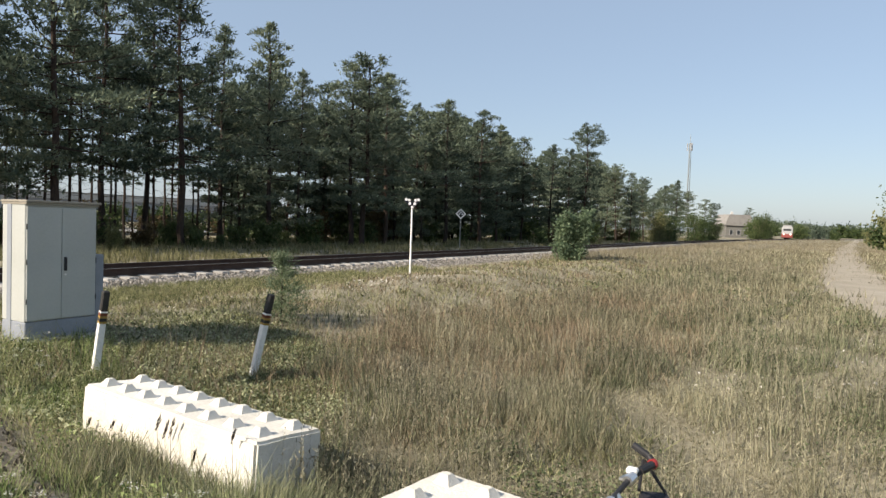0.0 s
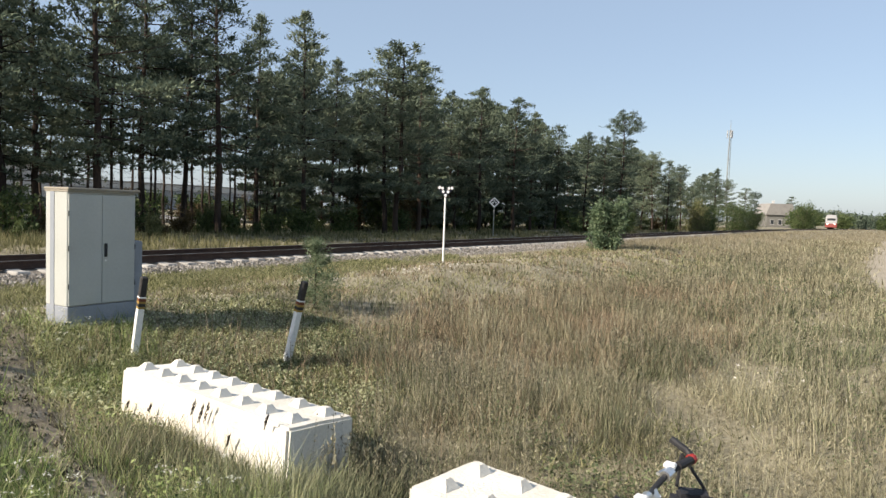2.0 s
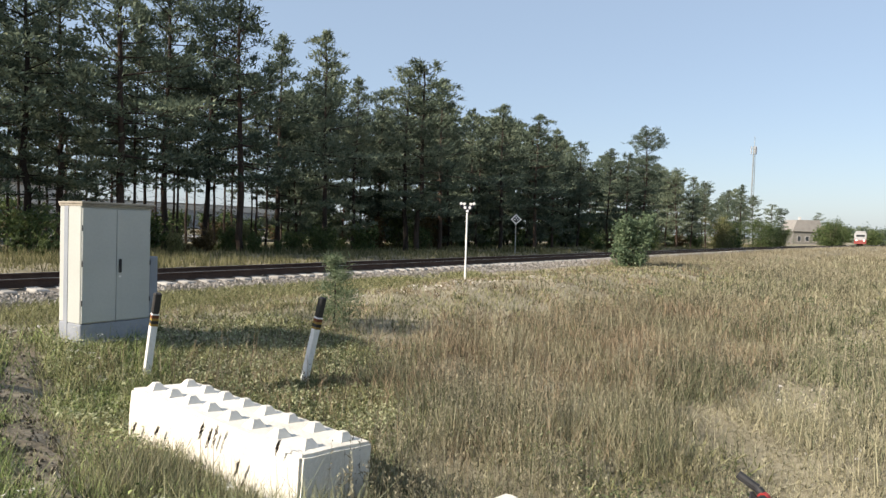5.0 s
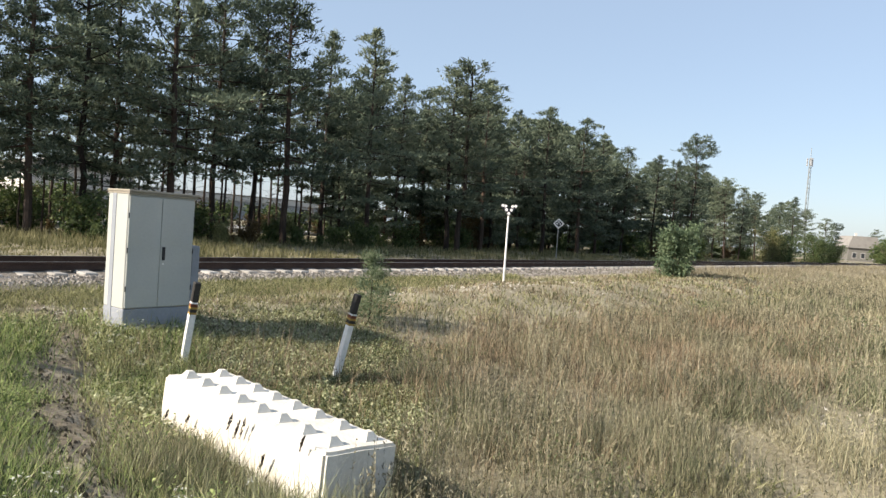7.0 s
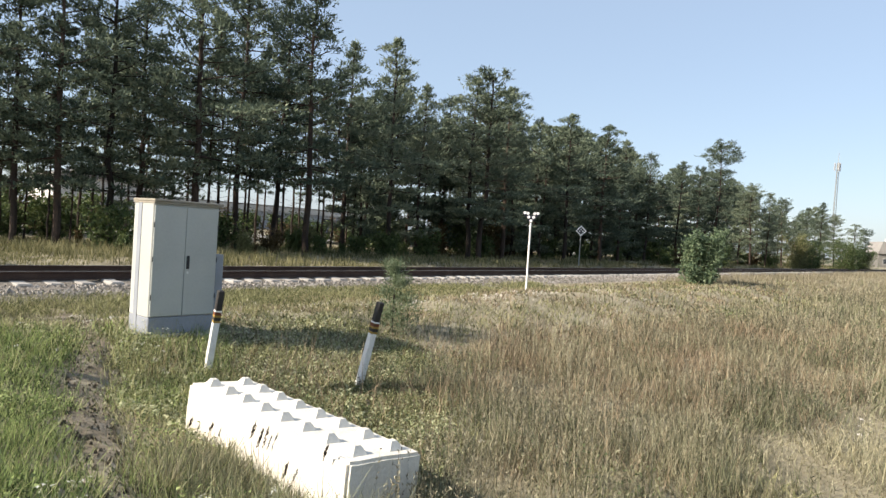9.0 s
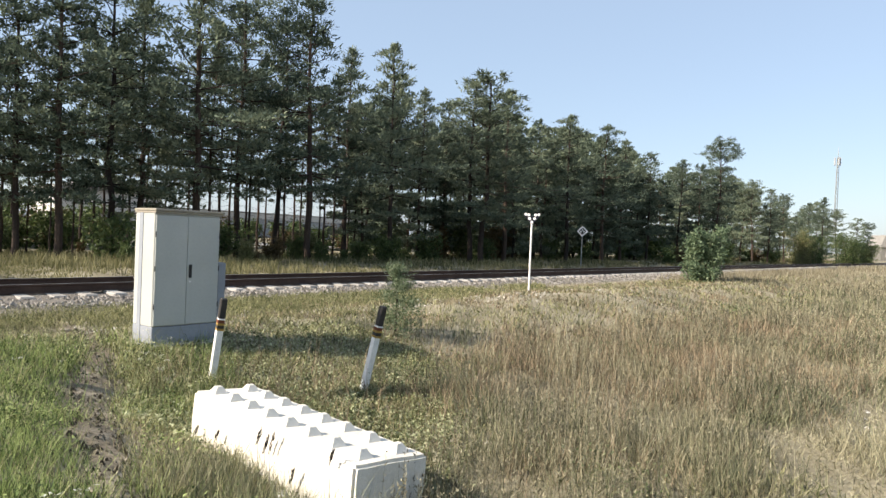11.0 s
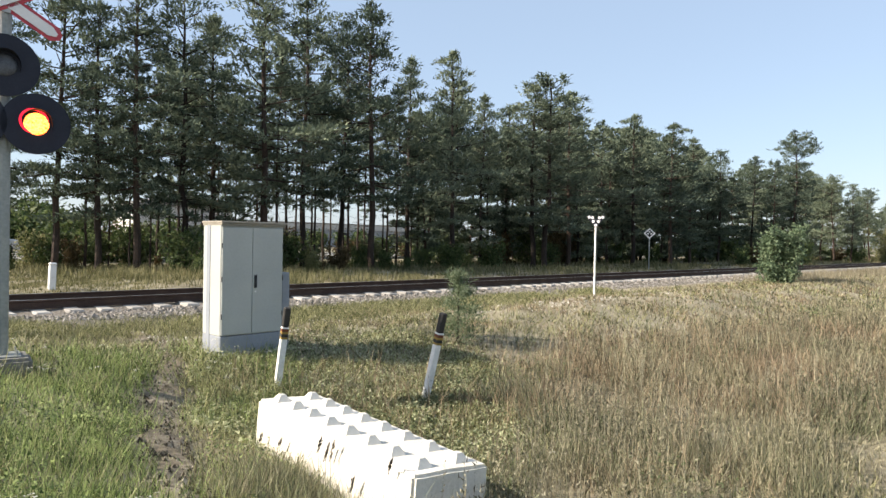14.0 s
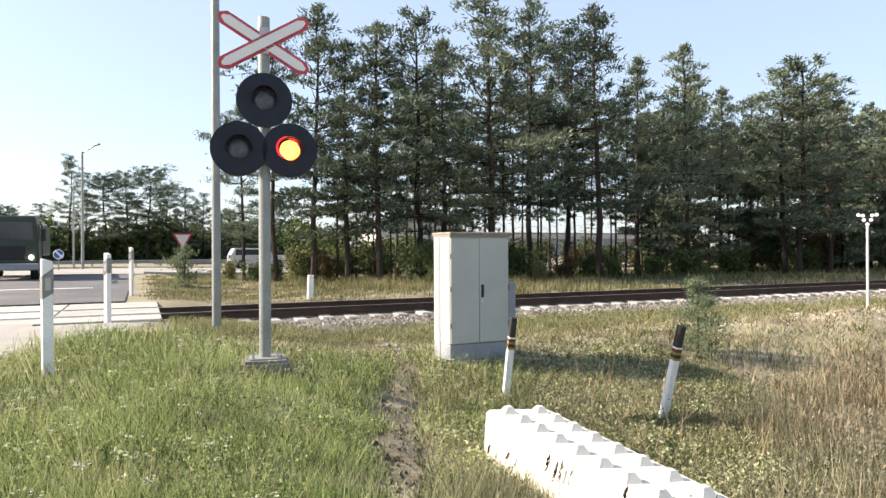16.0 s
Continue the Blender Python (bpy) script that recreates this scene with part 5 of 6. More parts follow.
def train():
    s = 232.0
    o = TRACK_O + float(bend(s))
    t = thing("railcar_train", "distant red and white train approaching on the track", "train", pose(float(wx(o, s)), float(wy(o, s)), RAIL_Z, 0, 0, TURN + 2.6))
    for i in range(2):
        x0 = i * 25
        b = part("car_body", box(x0, x0 + 24.4, -1.55, 1.55, 1.0, 3.9, 0.25, seg=2), M_TRAINWHITE, t, "white coach body")
        part("red_skirt", box(x0 - 0.02, x0 + 24.42, -1.57, 1.57, 0.45, 1.7, 0.1), M_TRAINRED, b)
        part("car_roof", box(x0 + 0.3, x0 + 24.1, -1.3, 1.3, 3.88, 4.3, 0.15), M_TRAINWHITE, b)
        for k in range(8):
            part("window", box(x0 + 2 + 2.7 * k, x0 + 3.8 + 2.7 * k, -1.575, 1.575, 2.2, 3.1), M_GLASS, b)
        for k in (3, 5.4, 18.8, 21.2):
            part("wheelset", rod((x0 + k, -0.8, 0.42), (x0 + k, 0.8, 0.42), 0.42, n=14), M_RAIL, b)
    part("windscreen", box(-0.03, 0.2, -1.1, 1.1, 2.55, 3.25, 0.05), M_GLASS, t)
    part("front_panel", box(-0.06, 0.3, -1.5, 1.5, 1.75, 2.4, 0.08), M_TRAINWHITE, t)
    for sy in (-0.95, 0.95):
        part("headlight", rod((-0.06, sy, 1.5), (0.0, sy, 1.5), 0.13, n=10), M_HEADLIGHT, t)


train()


def wheel(parent, x, y, r, w):
    k = part("wheel", rod((x, y - w / 2, r), (x, y + w / 2, r), r, n=20), M_TYRE, parent)
    part("rim", rod((x, y - w / 2 - 0.01, r), (x, y + w / 2 + 0.01, r), r * 0.55, n=14), M_GALV, k)


def truck():
    """Local -y is the front."""
    x, y, z = spot(-35.3, -5.1)
    t = thing("truck", "dark green lorry with headlights on, driving along the road", "truck", pose(x, y, 0.6, 0, 0, TURN + 3))
    cab = part("cab", prism([(-1.2, 0.75), (1.2, 0.75), (1.2, 2.0), (1.08, 2.95), (-1.08, 2.95), (-1.2, 2.0)], 0, 2.1, bevel=0.07), M_TRUCK, t)
    part("windscreen", prism([(-1.02, 1.85), (1.02, 1.85), (0.95, 2.65), (-0.95, 2.65)], -0.03, 0.05), M_GLASS, cab)
    part("grille", box(-0.7, 0.7, -0.05, 0.0, 0.95, 1.55, 0.02), M_BLACK, cab)
    part("bumper", box(-1.22, 1.22, -0.2, 0.1, 0.45, 0.78, 0.05), M_WALL_GREY, cab, "pale grey bumper")
    for sx in (-0.92, 0.92):
        part("headlight", rod((sx, -0.08, 1.05), (sx, 0.0, 1.05), 0.1, n=14), M_HEADLIGHT, cab, "lit headlight")
        part("mirror", box(sx * 1.5 - 0.1, sx * 1.5 + 0.1, 0.1, 0.18, 1.8, 2.35, 0.02), M_BLACK, cab)
        part("side_window", box(sx * 1.3 - 0.02, sx * 1.3 + 0.02, 0.5, 1.5, 1.85, 2.55), M_GLASS, cab)
    part("load_box", box(-1.23, 1.23, 2.3, 7.6, 1.1, 2.6, 0.05), M_TRUCK, t)
    part("chassis", box(-0.45, 0.45, 0.3, 7.4, 0.62, 1.05), M_BLACK, t)
    for yy in (0.9, 4.9, 6.2):
        for sx in (-1.0, 1.0):
            k = part("wheel", rod((sx - 0.15, yy, 0.5), (sx + 0.15, yy, 0.5), 0.5, n=20), M_TYRE, t)
            part("rim", rod((sx - 0.16, yy, 0.5), (sx + 0.16, yy, 0.5), 0.26, n=14), M_GALV, k)
    return t


truck()


def van():
    x, y, z = spot(-52.5, 8.6)
    t = thing("estate_car", "silver estate car on the main road", "car", pose(x, y, 0.52, 0, 0, TURN))
    body = part("body", prism([(-2.2, 0.3), (2.2, 0.3), (2.25, 0.75), (2.1, 0.95), (1.1, 1.05), (0.5, 1.52), (-1.9, 1.55), (-2.2, 1.0)], -0.85, 0.85, bevel=0.08), M_SILVER, t)
    part("side_glass", prism([(-1.8, 1.02), (0.85, 1.05), (0.42, 1.44), (-1.75, 1.46)], -0.86, 0.86), M_GLASS, body)
    for px in (-1.35, 1.4):
        for sy in (-0.78, 0.78):
            wheel(t, px, sy, 0.32, 0.2)
    part("tail_light", box(-2.26, -2.18, -0.8, -0.6, 0.8, 1.05), M_REDPLASTIC, body)


van()
x, y, z = spot(-53.3, -3.4)
t = thing("street_lamp", "tall grey street lamp post beside the main road", "street lamp", pose(x, y, 0.45))
part("pole", rod((0, 0, 0), (0, 0, 8.5), 0.11, 0.07, 12), M_GALV, t)
part("arm", rod((0, 0, 8.4), (1.2, 0.4, 8.9), 0.04, n=8), M_GALV, t)
part("lamp_head", box(1.0, 1.7, 0.3, 0.5, 8.85, 8.98, 0.03), M_GALV, t)
x, y, z = spot(-53.9, -4.0)
t = thing("utility_pole", "slim grey utility pole beside the street lamp", "pole", pose(x, y, 0.45))
part("shaft", rod((0, 0, 0), (0, 0, 6.4), 0.075, 0.055, 10), M_GALV, t)
part("crossarm", box(-0.5, 0.5, -0.05, 0.05, 6.1, 6.2, 0.01), M_GALV, t)
x, y, z = spot(-56.2, -12.0)
t = thing("guard_rail", "long grey steel guard rail beside the main road", "guard rail", pose(x, y, 0.45, 0, 0, TURN))
part("beam", prism([(-0.02, 0.48), (0.03, 0.53), (-0.02, 0.60), (0.03, 0.67), (-0.02, 0.74), (-0.05, 0.74), (-0.05, 0.48)], 0, 30.0), M_GALV, t).matrix_local = Matrix.Rotation(radians(-90), 4, "Z")
for i in range(11):
    part("post", box(i * 3.0 - 0.05, i * 3.0 + 0.05, 0.07, 0.15, -0.2, 0.72, 0.005), M_GALV, t)
x, y, z = spot(-40.2, 2.5)
t = thing("yield_sign", "triangular give way sign on a post, beyond the young pine", "road sign", pose(x, y, 0.45, 0, 0, TURN + 4))
part("pole", rod((0, 0, 0), (0, 0, 2.35), 0.035, n=10), M_GALV, t)
p = part("plate", prism([(-0.55, 2.45), (0.55, 2.45), (0, 1.5)], -0.05, -0.04), M_SIGNRED, t)
part("white_field", prism([(-0.40, 2.36), (0.40, 2.36), (0, 1.68)], -0.056, -0.0505), M_SIGNWHITE, p)
part("lower_plate", rod((0, -0.05, 1.15), (0, -0.04, 1.15), 0.32, n=24), M_SIGNBACK, t)
x, y, z = spot(-50.5, -4.6)
t = thing("direction_sign", "round blue direction sign on the traffic island", "road sign", pose(x, y, 0.45, 0, 0, TURN))
part("pole", rod((0, 0, 0), (0, 0, 1.2), 0.035, n=10), M_GALV, t)
p = part("plate", rod((0, -0.05, 1.25), (0, -0.04, 1.25), 0.32, n=28), M_BLUE, t)
part("rim", ring(0.30, 0.025), M_SIGNWHITE, p).location = (0, -0.05, 1.25)
part("arrow", prism([(-0.2, 1.42), (0.1, 1.12), (0.02, 1.04), (0.24, 1.04), (0.24, 1.26), (0.16, 1.18), (-0.14, 1.48)], -0.06, -0.0505), M_SIGNWHITE, p)


# ---- grass and weeds ----
def clear(o, s):
    """Where grass may grow."""
    x, y = wx(o, s), wy(o, s)
    e = o - bend(s)
    ok = ~((s < edge(o) + 0.1 * np.sin(o * 3.1)) & (s > -9.5)) & ~((e < -12.3 - 1.1 * sm(28, 40, s) - 1.2 * rng.random(len(o)) * sm(18, 6, s + 4 * patch(o, s, 1.4))) & (e > -18.8))
    dl = np.interp(s, [9, 14, 22, 34, 60, 140, 400], [3.4, 2.7, 0.9, 0.1, 0.6, 3.6, 16])
    dr = np.interp(s, [9, 14, 22, 34, 60, 140, 400], [3.8, 4.2, 3.8, 3.2, 3.5, 5.8, 18])
    on = (s > 13.5 - 0.6 * o) & (o > dl) & (o < dr)
    ok &= ~(on & (rng.random(len(o)) < 0.998))
    ps = np.interp(o, PATH_O, PATH_S)
    pw = 0.17 + 0.09 * np.sin(o * 2.3) + 0.06 * np.sin(o * 6.1 + 1) + 0.16 * np.exp(-((o + 6.7) / 0.8) ** 2)
    ok &= ~((np.abs(s - ps) < pw) & (o > -11.6) & (rng.random(len(o)) < 0.95))
    ok &= ~((o > -8.99) & (o < -8.33) & (s > 4.15) & (s < 5.3))
    ok &= ~((o > -41) & (o < -18) & (s < 0.2) & (s > -9.8)) & ~((o > -55) & (o < -41))
    ok &= (x + 6.23) ** 2 + (y - 5.11) ** 2 > 0.085
    for b, length in ((blk, 2.43), (blk2, 1.23)):
        mi = b.matrix_world.inverted()
        lx = mi[0][0] * x + mi[0][1] * y + mi[0][3]
        ly = mi[1][0] * x + mi[1][1] * y + mi[1][3]
        ok &= ~((lx > -0.03) & (lx < length) & (ly > -0.03) & (ly < 0.63))
    return ok


def beside(o, s):
    """1 beside the sunny face of the long block."""
    x, y = wx(o, s), wy(o, s)
    mi = blk.matrix_world.inverted()
    lx = mi[0][0] * x + mi[0][1] * y + mi[0][3]
    ly = mi[1][0] * x + mi[1][1] * y + mi[1][3]
    return sm(-0.5, 0.0, lx) * sm(4.2, 3.4, lx) * sm(3.2, 2.4, ly) * (ly > 0.3)


def patch(o, s, a=1.0, b=0.0):
    return np.sin(o * 0.9 * a + 1.7 * np.sin(s * 0.5 * a + b) + b) + np.sin(s * 0.8 * a - 0.6 * o * a + 2 * b)


def blades(name, material, label, clumps, per, hgt, rule, near=2.0, far=95.0, power=0.5, az=(-78, 48), width=0.0028, lean=0.28, spread=0.10, px=0.00055, allowed=None):
    """Clumps of grass blades, thinning with distance; rule(o, s, r) gives the share that stays, and the height's factor."""
    k = 1 - power
    r = (near ** k + rng.random(clumps) * (far ** k - near ** k)) ** (1 / k)
    a = np.radians(rng.uniform(*az, clumps))
    x, y = r * np.sin(a), r * np.cos(a)
    o, s = to_os(x, y)
    share, hf = rule(o, s, r)
    keep = (rng.random(clumps) < share) & (allowed or clear)(o, s)
    x, y, o, s, r, hf = x[keep], y[keep], o[keep], s[keep], r[keep], (hf * np.ones(clumps))[keep]
    n = len(x)
    X = np.repeat(x, per) + rng.normal(0, 1, n * per) * np.repeat(spread * (1 + r * 0.03), per)
    Y = np.repeat(y, per) + rng.normal(0, 1, n * per) * np.repeat(spread * (1 + r * 0.03), per)
    R = np.repeat(r, per)
    O, S = to_os(X, Y)
    trod = (np.abs(S - np.interp(O, PATH_O, PATH_S)) < 0.09 + 0.07 * np.sin(O * 3.7) + 0.15 * np.exp(-((O + 6.7) / 0.8) ** 2)) & (O > -11.5) & (rng.random(n * per) < 0.7)
    Z = ground_at(O, S)
    h = hgt * np.repeat(hf * (1 - 0.45 * beside(o, s)) * rng.uniform(0.7, 1.3, n), per) * rng.uniform(0.45, 1.25, n * per)
    w = np.maximum(width, R * px) * rng.uniform(0.6, 1.4, n * per)
    t = rng.uniform(0, 6.28, n * per)
    lx, ly = rng.normal(0, lean, n * per) * h, rng.normal(0, lean, n * per) * h
    b = np.stack([X, Y, Z - 0.02], -1)
    sd = np.stack([np.cos(t) * w, np.sin(t) * w, 0 * w], -1)
    tip = b + np.stack([lx, ly, h + 0.02], -1)
    tri = np.stack([b - sd, b + sd, tip], 1)[~trod]
    ob = part(name, soup(name, tri, material), None)
    return tagged(ob, label, "grass", kind="stuff"), tip, h, R


def stems(name, material, label, count, hgt, rule, near=2.8, far=45.0, power=0.6, az=(-60, 45), head=None, head_len=0.14, head_w=0.010, head_label="", px=0.00036):
    """Upright weed stalks, each with a seed head of small flakes."""
    k = 1 - power
    r = (near ** k + rng.random(count) * (far ** k - near ** k)) ** (1 / k)
    a = np.radians(rng.uniform(*az, count))
    x, y = r * np.sin(a), r * np.cos(a)
    o, s = to_os(x, y)
    share, hf = rule(o, s, r)
    keep = (rng.random(count) < share * (1 - beside(o, s))) & clear(o, s) & ((x > 0.9) | (y > 3.8) | (head is M_FLOWER))
    x, y, r, hf = x[keep], y[keep], r[keep], (hf * np.ones(count))[keep]
    n = len(x)
    o, s = to_os(x, y)
    z = ground_at(o, s)
    h = hgt * hf * rng.uniform(0.55, 1.25, n)
    w = np.maximum(0.0016, r * px)
    t = rng.uniform(0, 6.28, n)
    b = np.stack([x, y, z - 0.02], -1)
    tip = b + np.stack([rng.normal(0, 0.09, n) * h, rng.normal(0, 0.09, n) * h, h], -1)
    sd = np.stack([np.cos(t) * w, np.sin(t) * w, 0 * w], -1)
    part(name, soup(name, np.concatenate([np.stack([b - sd, b + sd, tip + sd * 0.3], 1), np.stack([b - sd, tip + sd * 0.3, tip - sd * 0.3], 1)]), material), None)
    tagged(bpy.data.objects[name], label, "weeds", kind="stuff")
    if head:
        m = 9
        q = np.repeat(np.arange(n), m)
        u = rng.random(n * m)
        c = rng.normal(0, 0.006, (n * m, 3)) + tip[q] - (tip - b)[q] / h[q][:, None] * (u * head_len * (0.6 + h[q]) * 1.3)[:, None]
        d = rng.normal(0, 1, (n * m, 3))
        d[:, 2] = np.abs(d[:, 2]) + 0.8
        d /= np.linalg.norm(d, axis=1, keepdims=True)
        sv = np.cross(d, rng.normal(0, 1, (n * m, 3)))
        sv /= np.linalg.norm(sv, axis=1, keepdims=True)
        if head is M_FLOWER:
            c = tip[q] + rng.normal(0, 1, (n * m, 3)) * (0.02, 0.02, 0.004)
            d = rng.normal(0, 1, (n * m, 3)) * (1, 1, 0.25)
            d /= np.linalg.norm(d, axis=1, keepdims=True)
            sv = np.cross(d, (0.05, 0.02, 1.0))
        ww = np.maximum(head_w * 0.55, r[q] * 0.0007)[:, None] * rng.uniform(0.5, 1.3, (n * m, 1))
        ll = head_w * 2.6 * rng.uniform(0.6, 1.3, (n * m, 1)) + r[q][:, None] * 0.001
        part(name + "_heads", soup(name + "_heads", np.stack([c - sv * ww, c + sv * ww, c + d * ll], 1), head), None)
        tagged(bpy.data.objects[name + "_heads"], head_label, "weeds", kind="stuff")


def nz(o, s, k, seed):
    """Smooth noise over the ground, about -0.5 to 0.5."""
    return np.array([noise.noise(Vector((a * k, b * k, seed))) for a, b in zip(np.asarray(o), np.asarray(s))])


def leaves(name, material, label, count, rule, hgt, near=2.8, far=13.0, az=(-70, 0), size=0.022):
    """Small leaves at all angles, up to hgt above the ground."""
    r = (near ** 0.5 + rng.random(count) * (far ** 0.5 - near ** 0.5)) ** 2
    a = np.radians(rng.uniform(*az, count))
    x, y = r * np.sin(a), r * np.cos(a)
    o, s = to_os(x, y)
    keep = (rng.random(count) < rule(o, s)) & clear(o, s)
    x, y, o, s, r = x[keep], y[keep], o[keep], s[keep], r[keep]
    n = len(x)
    c = np.stack([x, y, ground_at(o, s) + hgt * rng.random(n) ** 1.5], -1)
    d = rng.normal(0, 1, (n, 3)) * (1, 1, 0.6)
    d /= np.linalg.norm(d, axis=1, keepdims=True)
    sv = np.cross(d, rng.normal(0, 0.5, (n, 3)) + (0, 0, 1))
    sv /= np.linalg.norm(sv, axis=1, keepdims=True)
    k = (np.maximum(size, r * 0.0022) * rng.uniform(0.5, 1.4, n))[:, None]
    part(name, soup(name, np.stack([c - sv * k * 0.5, c + sv * k * 0.5, c + d * k * 1.3], 1), material), None)
    tagged(bpy.data.objects[name], label, "weeds", kind="stuff")


def verge_w(o, s):
    """Lush roadside grass: beside the road and the path."""
    ps = np.interp(o, PATH_O, PATH_S)
    return np.clip(sm(ps + 1.0, ps - 0.1, s) * sm(0.0, 1.7, o + 0.35 * patch(o, s, 1.6) - np.interp(s, [0.7, 2.3], [-11.8, -8.9])) + 0.9 * np.exp(-(((s - ps - 0.75) / 0.5) ** 2 + ((o + 7.0) / 1.1) ** 2)), 0, 1)


def clover_w(o, s):
    lim = np.interp(o, [-8.5, -5.7, -3.0], [8.0, 6.6, 4.6]) + 0.4 * patch(o, s, 2)
    return sm(-2.8, -3.6, o) * sm(-9.2, -8.4, o) * sm(2.7, 3.1, s) * sm(lim + 0.5, lim - 0.5, s)


def tuft(o, s):
    """Low in the hollows between the plants, high on the tufts."""
    return np.clip(0.5 + 2.8 * nz(o, s, 1.15, 77.0) + 1.8 * nz(o, s, 2.9, 31.0), 0.05, 1.3)


def rule_dry(o, s, r):
    e = o - bend(s)
    near_track = sm(-5.0, -7.0, e + 0.5 * patch(o, s, 1.2))
    right = sm(-3.2, -0.6, o + 0.08 * patch(o, s)) * sm(30, 12, s)
    p = np.clip(0.42 + 1.9 * nz(o, s, 0.33, 3.1) + 1.5 * nz(o, s, 1.1, 7.7), 0.03, 1)
    share = (1 - verge_w(o, s)) * (1 - clover_w(o, s)) ** 3 * (1 - 0.9 * near_track) * (1 - 0.35 * right) * 0.8 * p * (e > -13.6)
    g = tuft(o, s)
    return share * np.clip(0.25 + g, 0, 1), (0.35 + 0.9 * p) * (1 - 0.55 * near_track) * (1 - 0.45 * right) * (0.5 + 0.75 * g)


def rule_rust(o, s, r):
    w = np.exp(-(((s - 13.5) / 6.0) ** 2)) * sm(-7.6, -5.4, o - 0.12 * (s - 10)) * sm(-0.8, -3.6, o)
    return np.clip(w * np.clip(0.5 + 2.2 * nz(o, s, 0.5, 15.0) + 1.2 * nz(o, s, 1.7, 2.0), 0, 1), 0, 1), 1.0


def rule_green(o, s, r):
    return np.clip(verge_w(o, s) * (0.66 + 1.3 * nz(o, s, 0.8, 1.5) + 1.0 * nz(o, s, 2.5, 4)), 0.55, 1) * (verge_w(o, s) > 0.02) * (1 - 0.65 * (s > np.interp(o, PATH_O, PATH_S) + 0.15) * (o > -6.3)), np.clip(0.8 + 0.9 * nz(o, s, 0.9, 11.0) + 1.1 * nz(o, s, 2.3, 6.0), 0.3, 1.8)


def rule_olive(o, s, r):
    return np.clip(clover_w(o, s) + 0.16 * (patch(o, s, 1.5, 3) > 0.9) * (o > -9) + 0.35 * sm(-11.5, -9.5, o) * sm(-7.5, -8.5, o) * sm(14, 7, s), 0, 1), 1.0


def rule_far(o, s, r):
    e = o - bend(s)
    return ((e < -18.6) & (e > -34)).astype(float) * np.clip(0.8 + 0.25 * patch(o, s, 0.6), 0, 1), (0.85 + 0.2 * patch(o, s, 0.5, 1)) * (0.35 + 0.65 * sm(3, 9, s))


def rule_grey(o, s, r):
    return np.clip(sm(-3.5, -1.0, o) * (patch(o, s, 1.3, 0.4) > 0.35) * 0.9 + 0.12, 0, 1) * (o - bend(s) > -9) * (1 - verge_w(o, s)) * (1 - clover_w(o, s)) * tuft(o, s), 0.55 + 0.6 * tuft(o, s)


def rule_stalk(o, s, r):
    return np.clip((0.4 + 1.2 * nz(o, s, 0.45, 9.3) + 0.6 * nz(o, s, 1.6, 2.2)) * (1 - verge_w(o, s)) * (1 - clover_w(o, s)) ** 3 * sm(-7.3, -5.0, o - bend(s)) * sm(2, -3.5, o) * tuft(o, s), 0, 1), 0.6 + 0.5 * tuft(o, s)


def rule_clump(o, s, r):
    e = o - bend(s)
    return np.clip(9 * (nz(o, s, 0.55, 12.5) + 0.3 * nz(o, s, 1.9, 4.4) - 0.05), 0, 1) * (1 - verge_w(o, s)) * (1 - clover_w(o, s)) ** 2 * sm(-7.1, -5.2, e) * sm(1.0, -2.5, o) * np.clip(tuft(o, s) + 0.2, 0, 1) + 0.9 * np.exp(-(((o + 2.6) / 0.45) ** 2 + ((s - 3.3) / 0.5) ** 2)), 0.75 + 0.5 * np.clip(nz(o, s, 0.55, 12.5) * 2, 0, 1)


blades("dry_grass", M_DRY, "tall dry tan grass covering the field", 64000, 13, 0.22, rule_dry, az=(-50, 46), lean=0.42, spread=0.13, px=0.00075, width=0.0035)
blades("rust_grass", M_RUST, "reddish-brown dry grass in the middle of the field", 40000, 9, 0.36, rule_rust, near=5, far=45, lean=0.4, az=(-40, 40))
blades("green_grass", M_GREEN, "lush green grass beside the road and path", 48000, 10, 0.175, rule_green, near=2.0, far=22, az=(-85, 0), lean=0.52, width=0.0034, px=0.0006)
blades("mixed_dry_blades", M_STRAWGREEN, "yellow-green straw blades among the verge grass", 16000, 9, 0.2, lambda o, s, r: (verge_w(o, s) * (0.25 + 0.6 * (s > np.interp(o, PATH_O, PATH_S) + 0.15)), 1.35), near=2.0, far=22, az=(-85, 0), lean=0.45)
blades("short_straw", M_DRY, "short matted straw covering the soil", 40000, 9, 0.09, lambda o, s, r: ((o - bend(s) > -12.8) * (0.8 - 0.65 * verge_w(o, s) - 0.65 * clover_w(o, s)) * np.clip(0.75 + 1.2 * nz(o, s, 0.8, 30.5), 0.2, 1), 1.0), near=2.5, far=70, lean=1.4, width=0.004, px=0.0008)
blades("olive_weeds", M_OLIVE, "low olive-green weeds and clover on the verge", 36000, 9, 0.10, rule_olive, near=3, far=45, az=(-70, 30), lean=0.9, width=0.010, px=0.0011)
leaves("clover_patch", M_CLOVER, "low broad-leaved clover between the block and the cabinet", 190000, clover_w, 0.10, size=0.025)
leaves("broad_weeds", M_GREEN, "broad-leaved weeds among the verge grass", 130000, lambda o, s: verge_w(o, s) * np.clip(0.55 + 1.8 * nz(o, s, 0.9, 5), 0, 1), 0.20, far=14, size=0.016)
leaves("field_litter", M_DRY, "pale dry leaves and straw bits lying in the field", 80000, lambda o, s: 0.6 * (o > -11.8) * (1 - verge_w(o, s)) * np.clip(0.4 + 1.4 * nz(o, s, 0.5, 6), 0, 1), 0.10, near=4.6, far=32, az=(-50, 46), size=0.014)
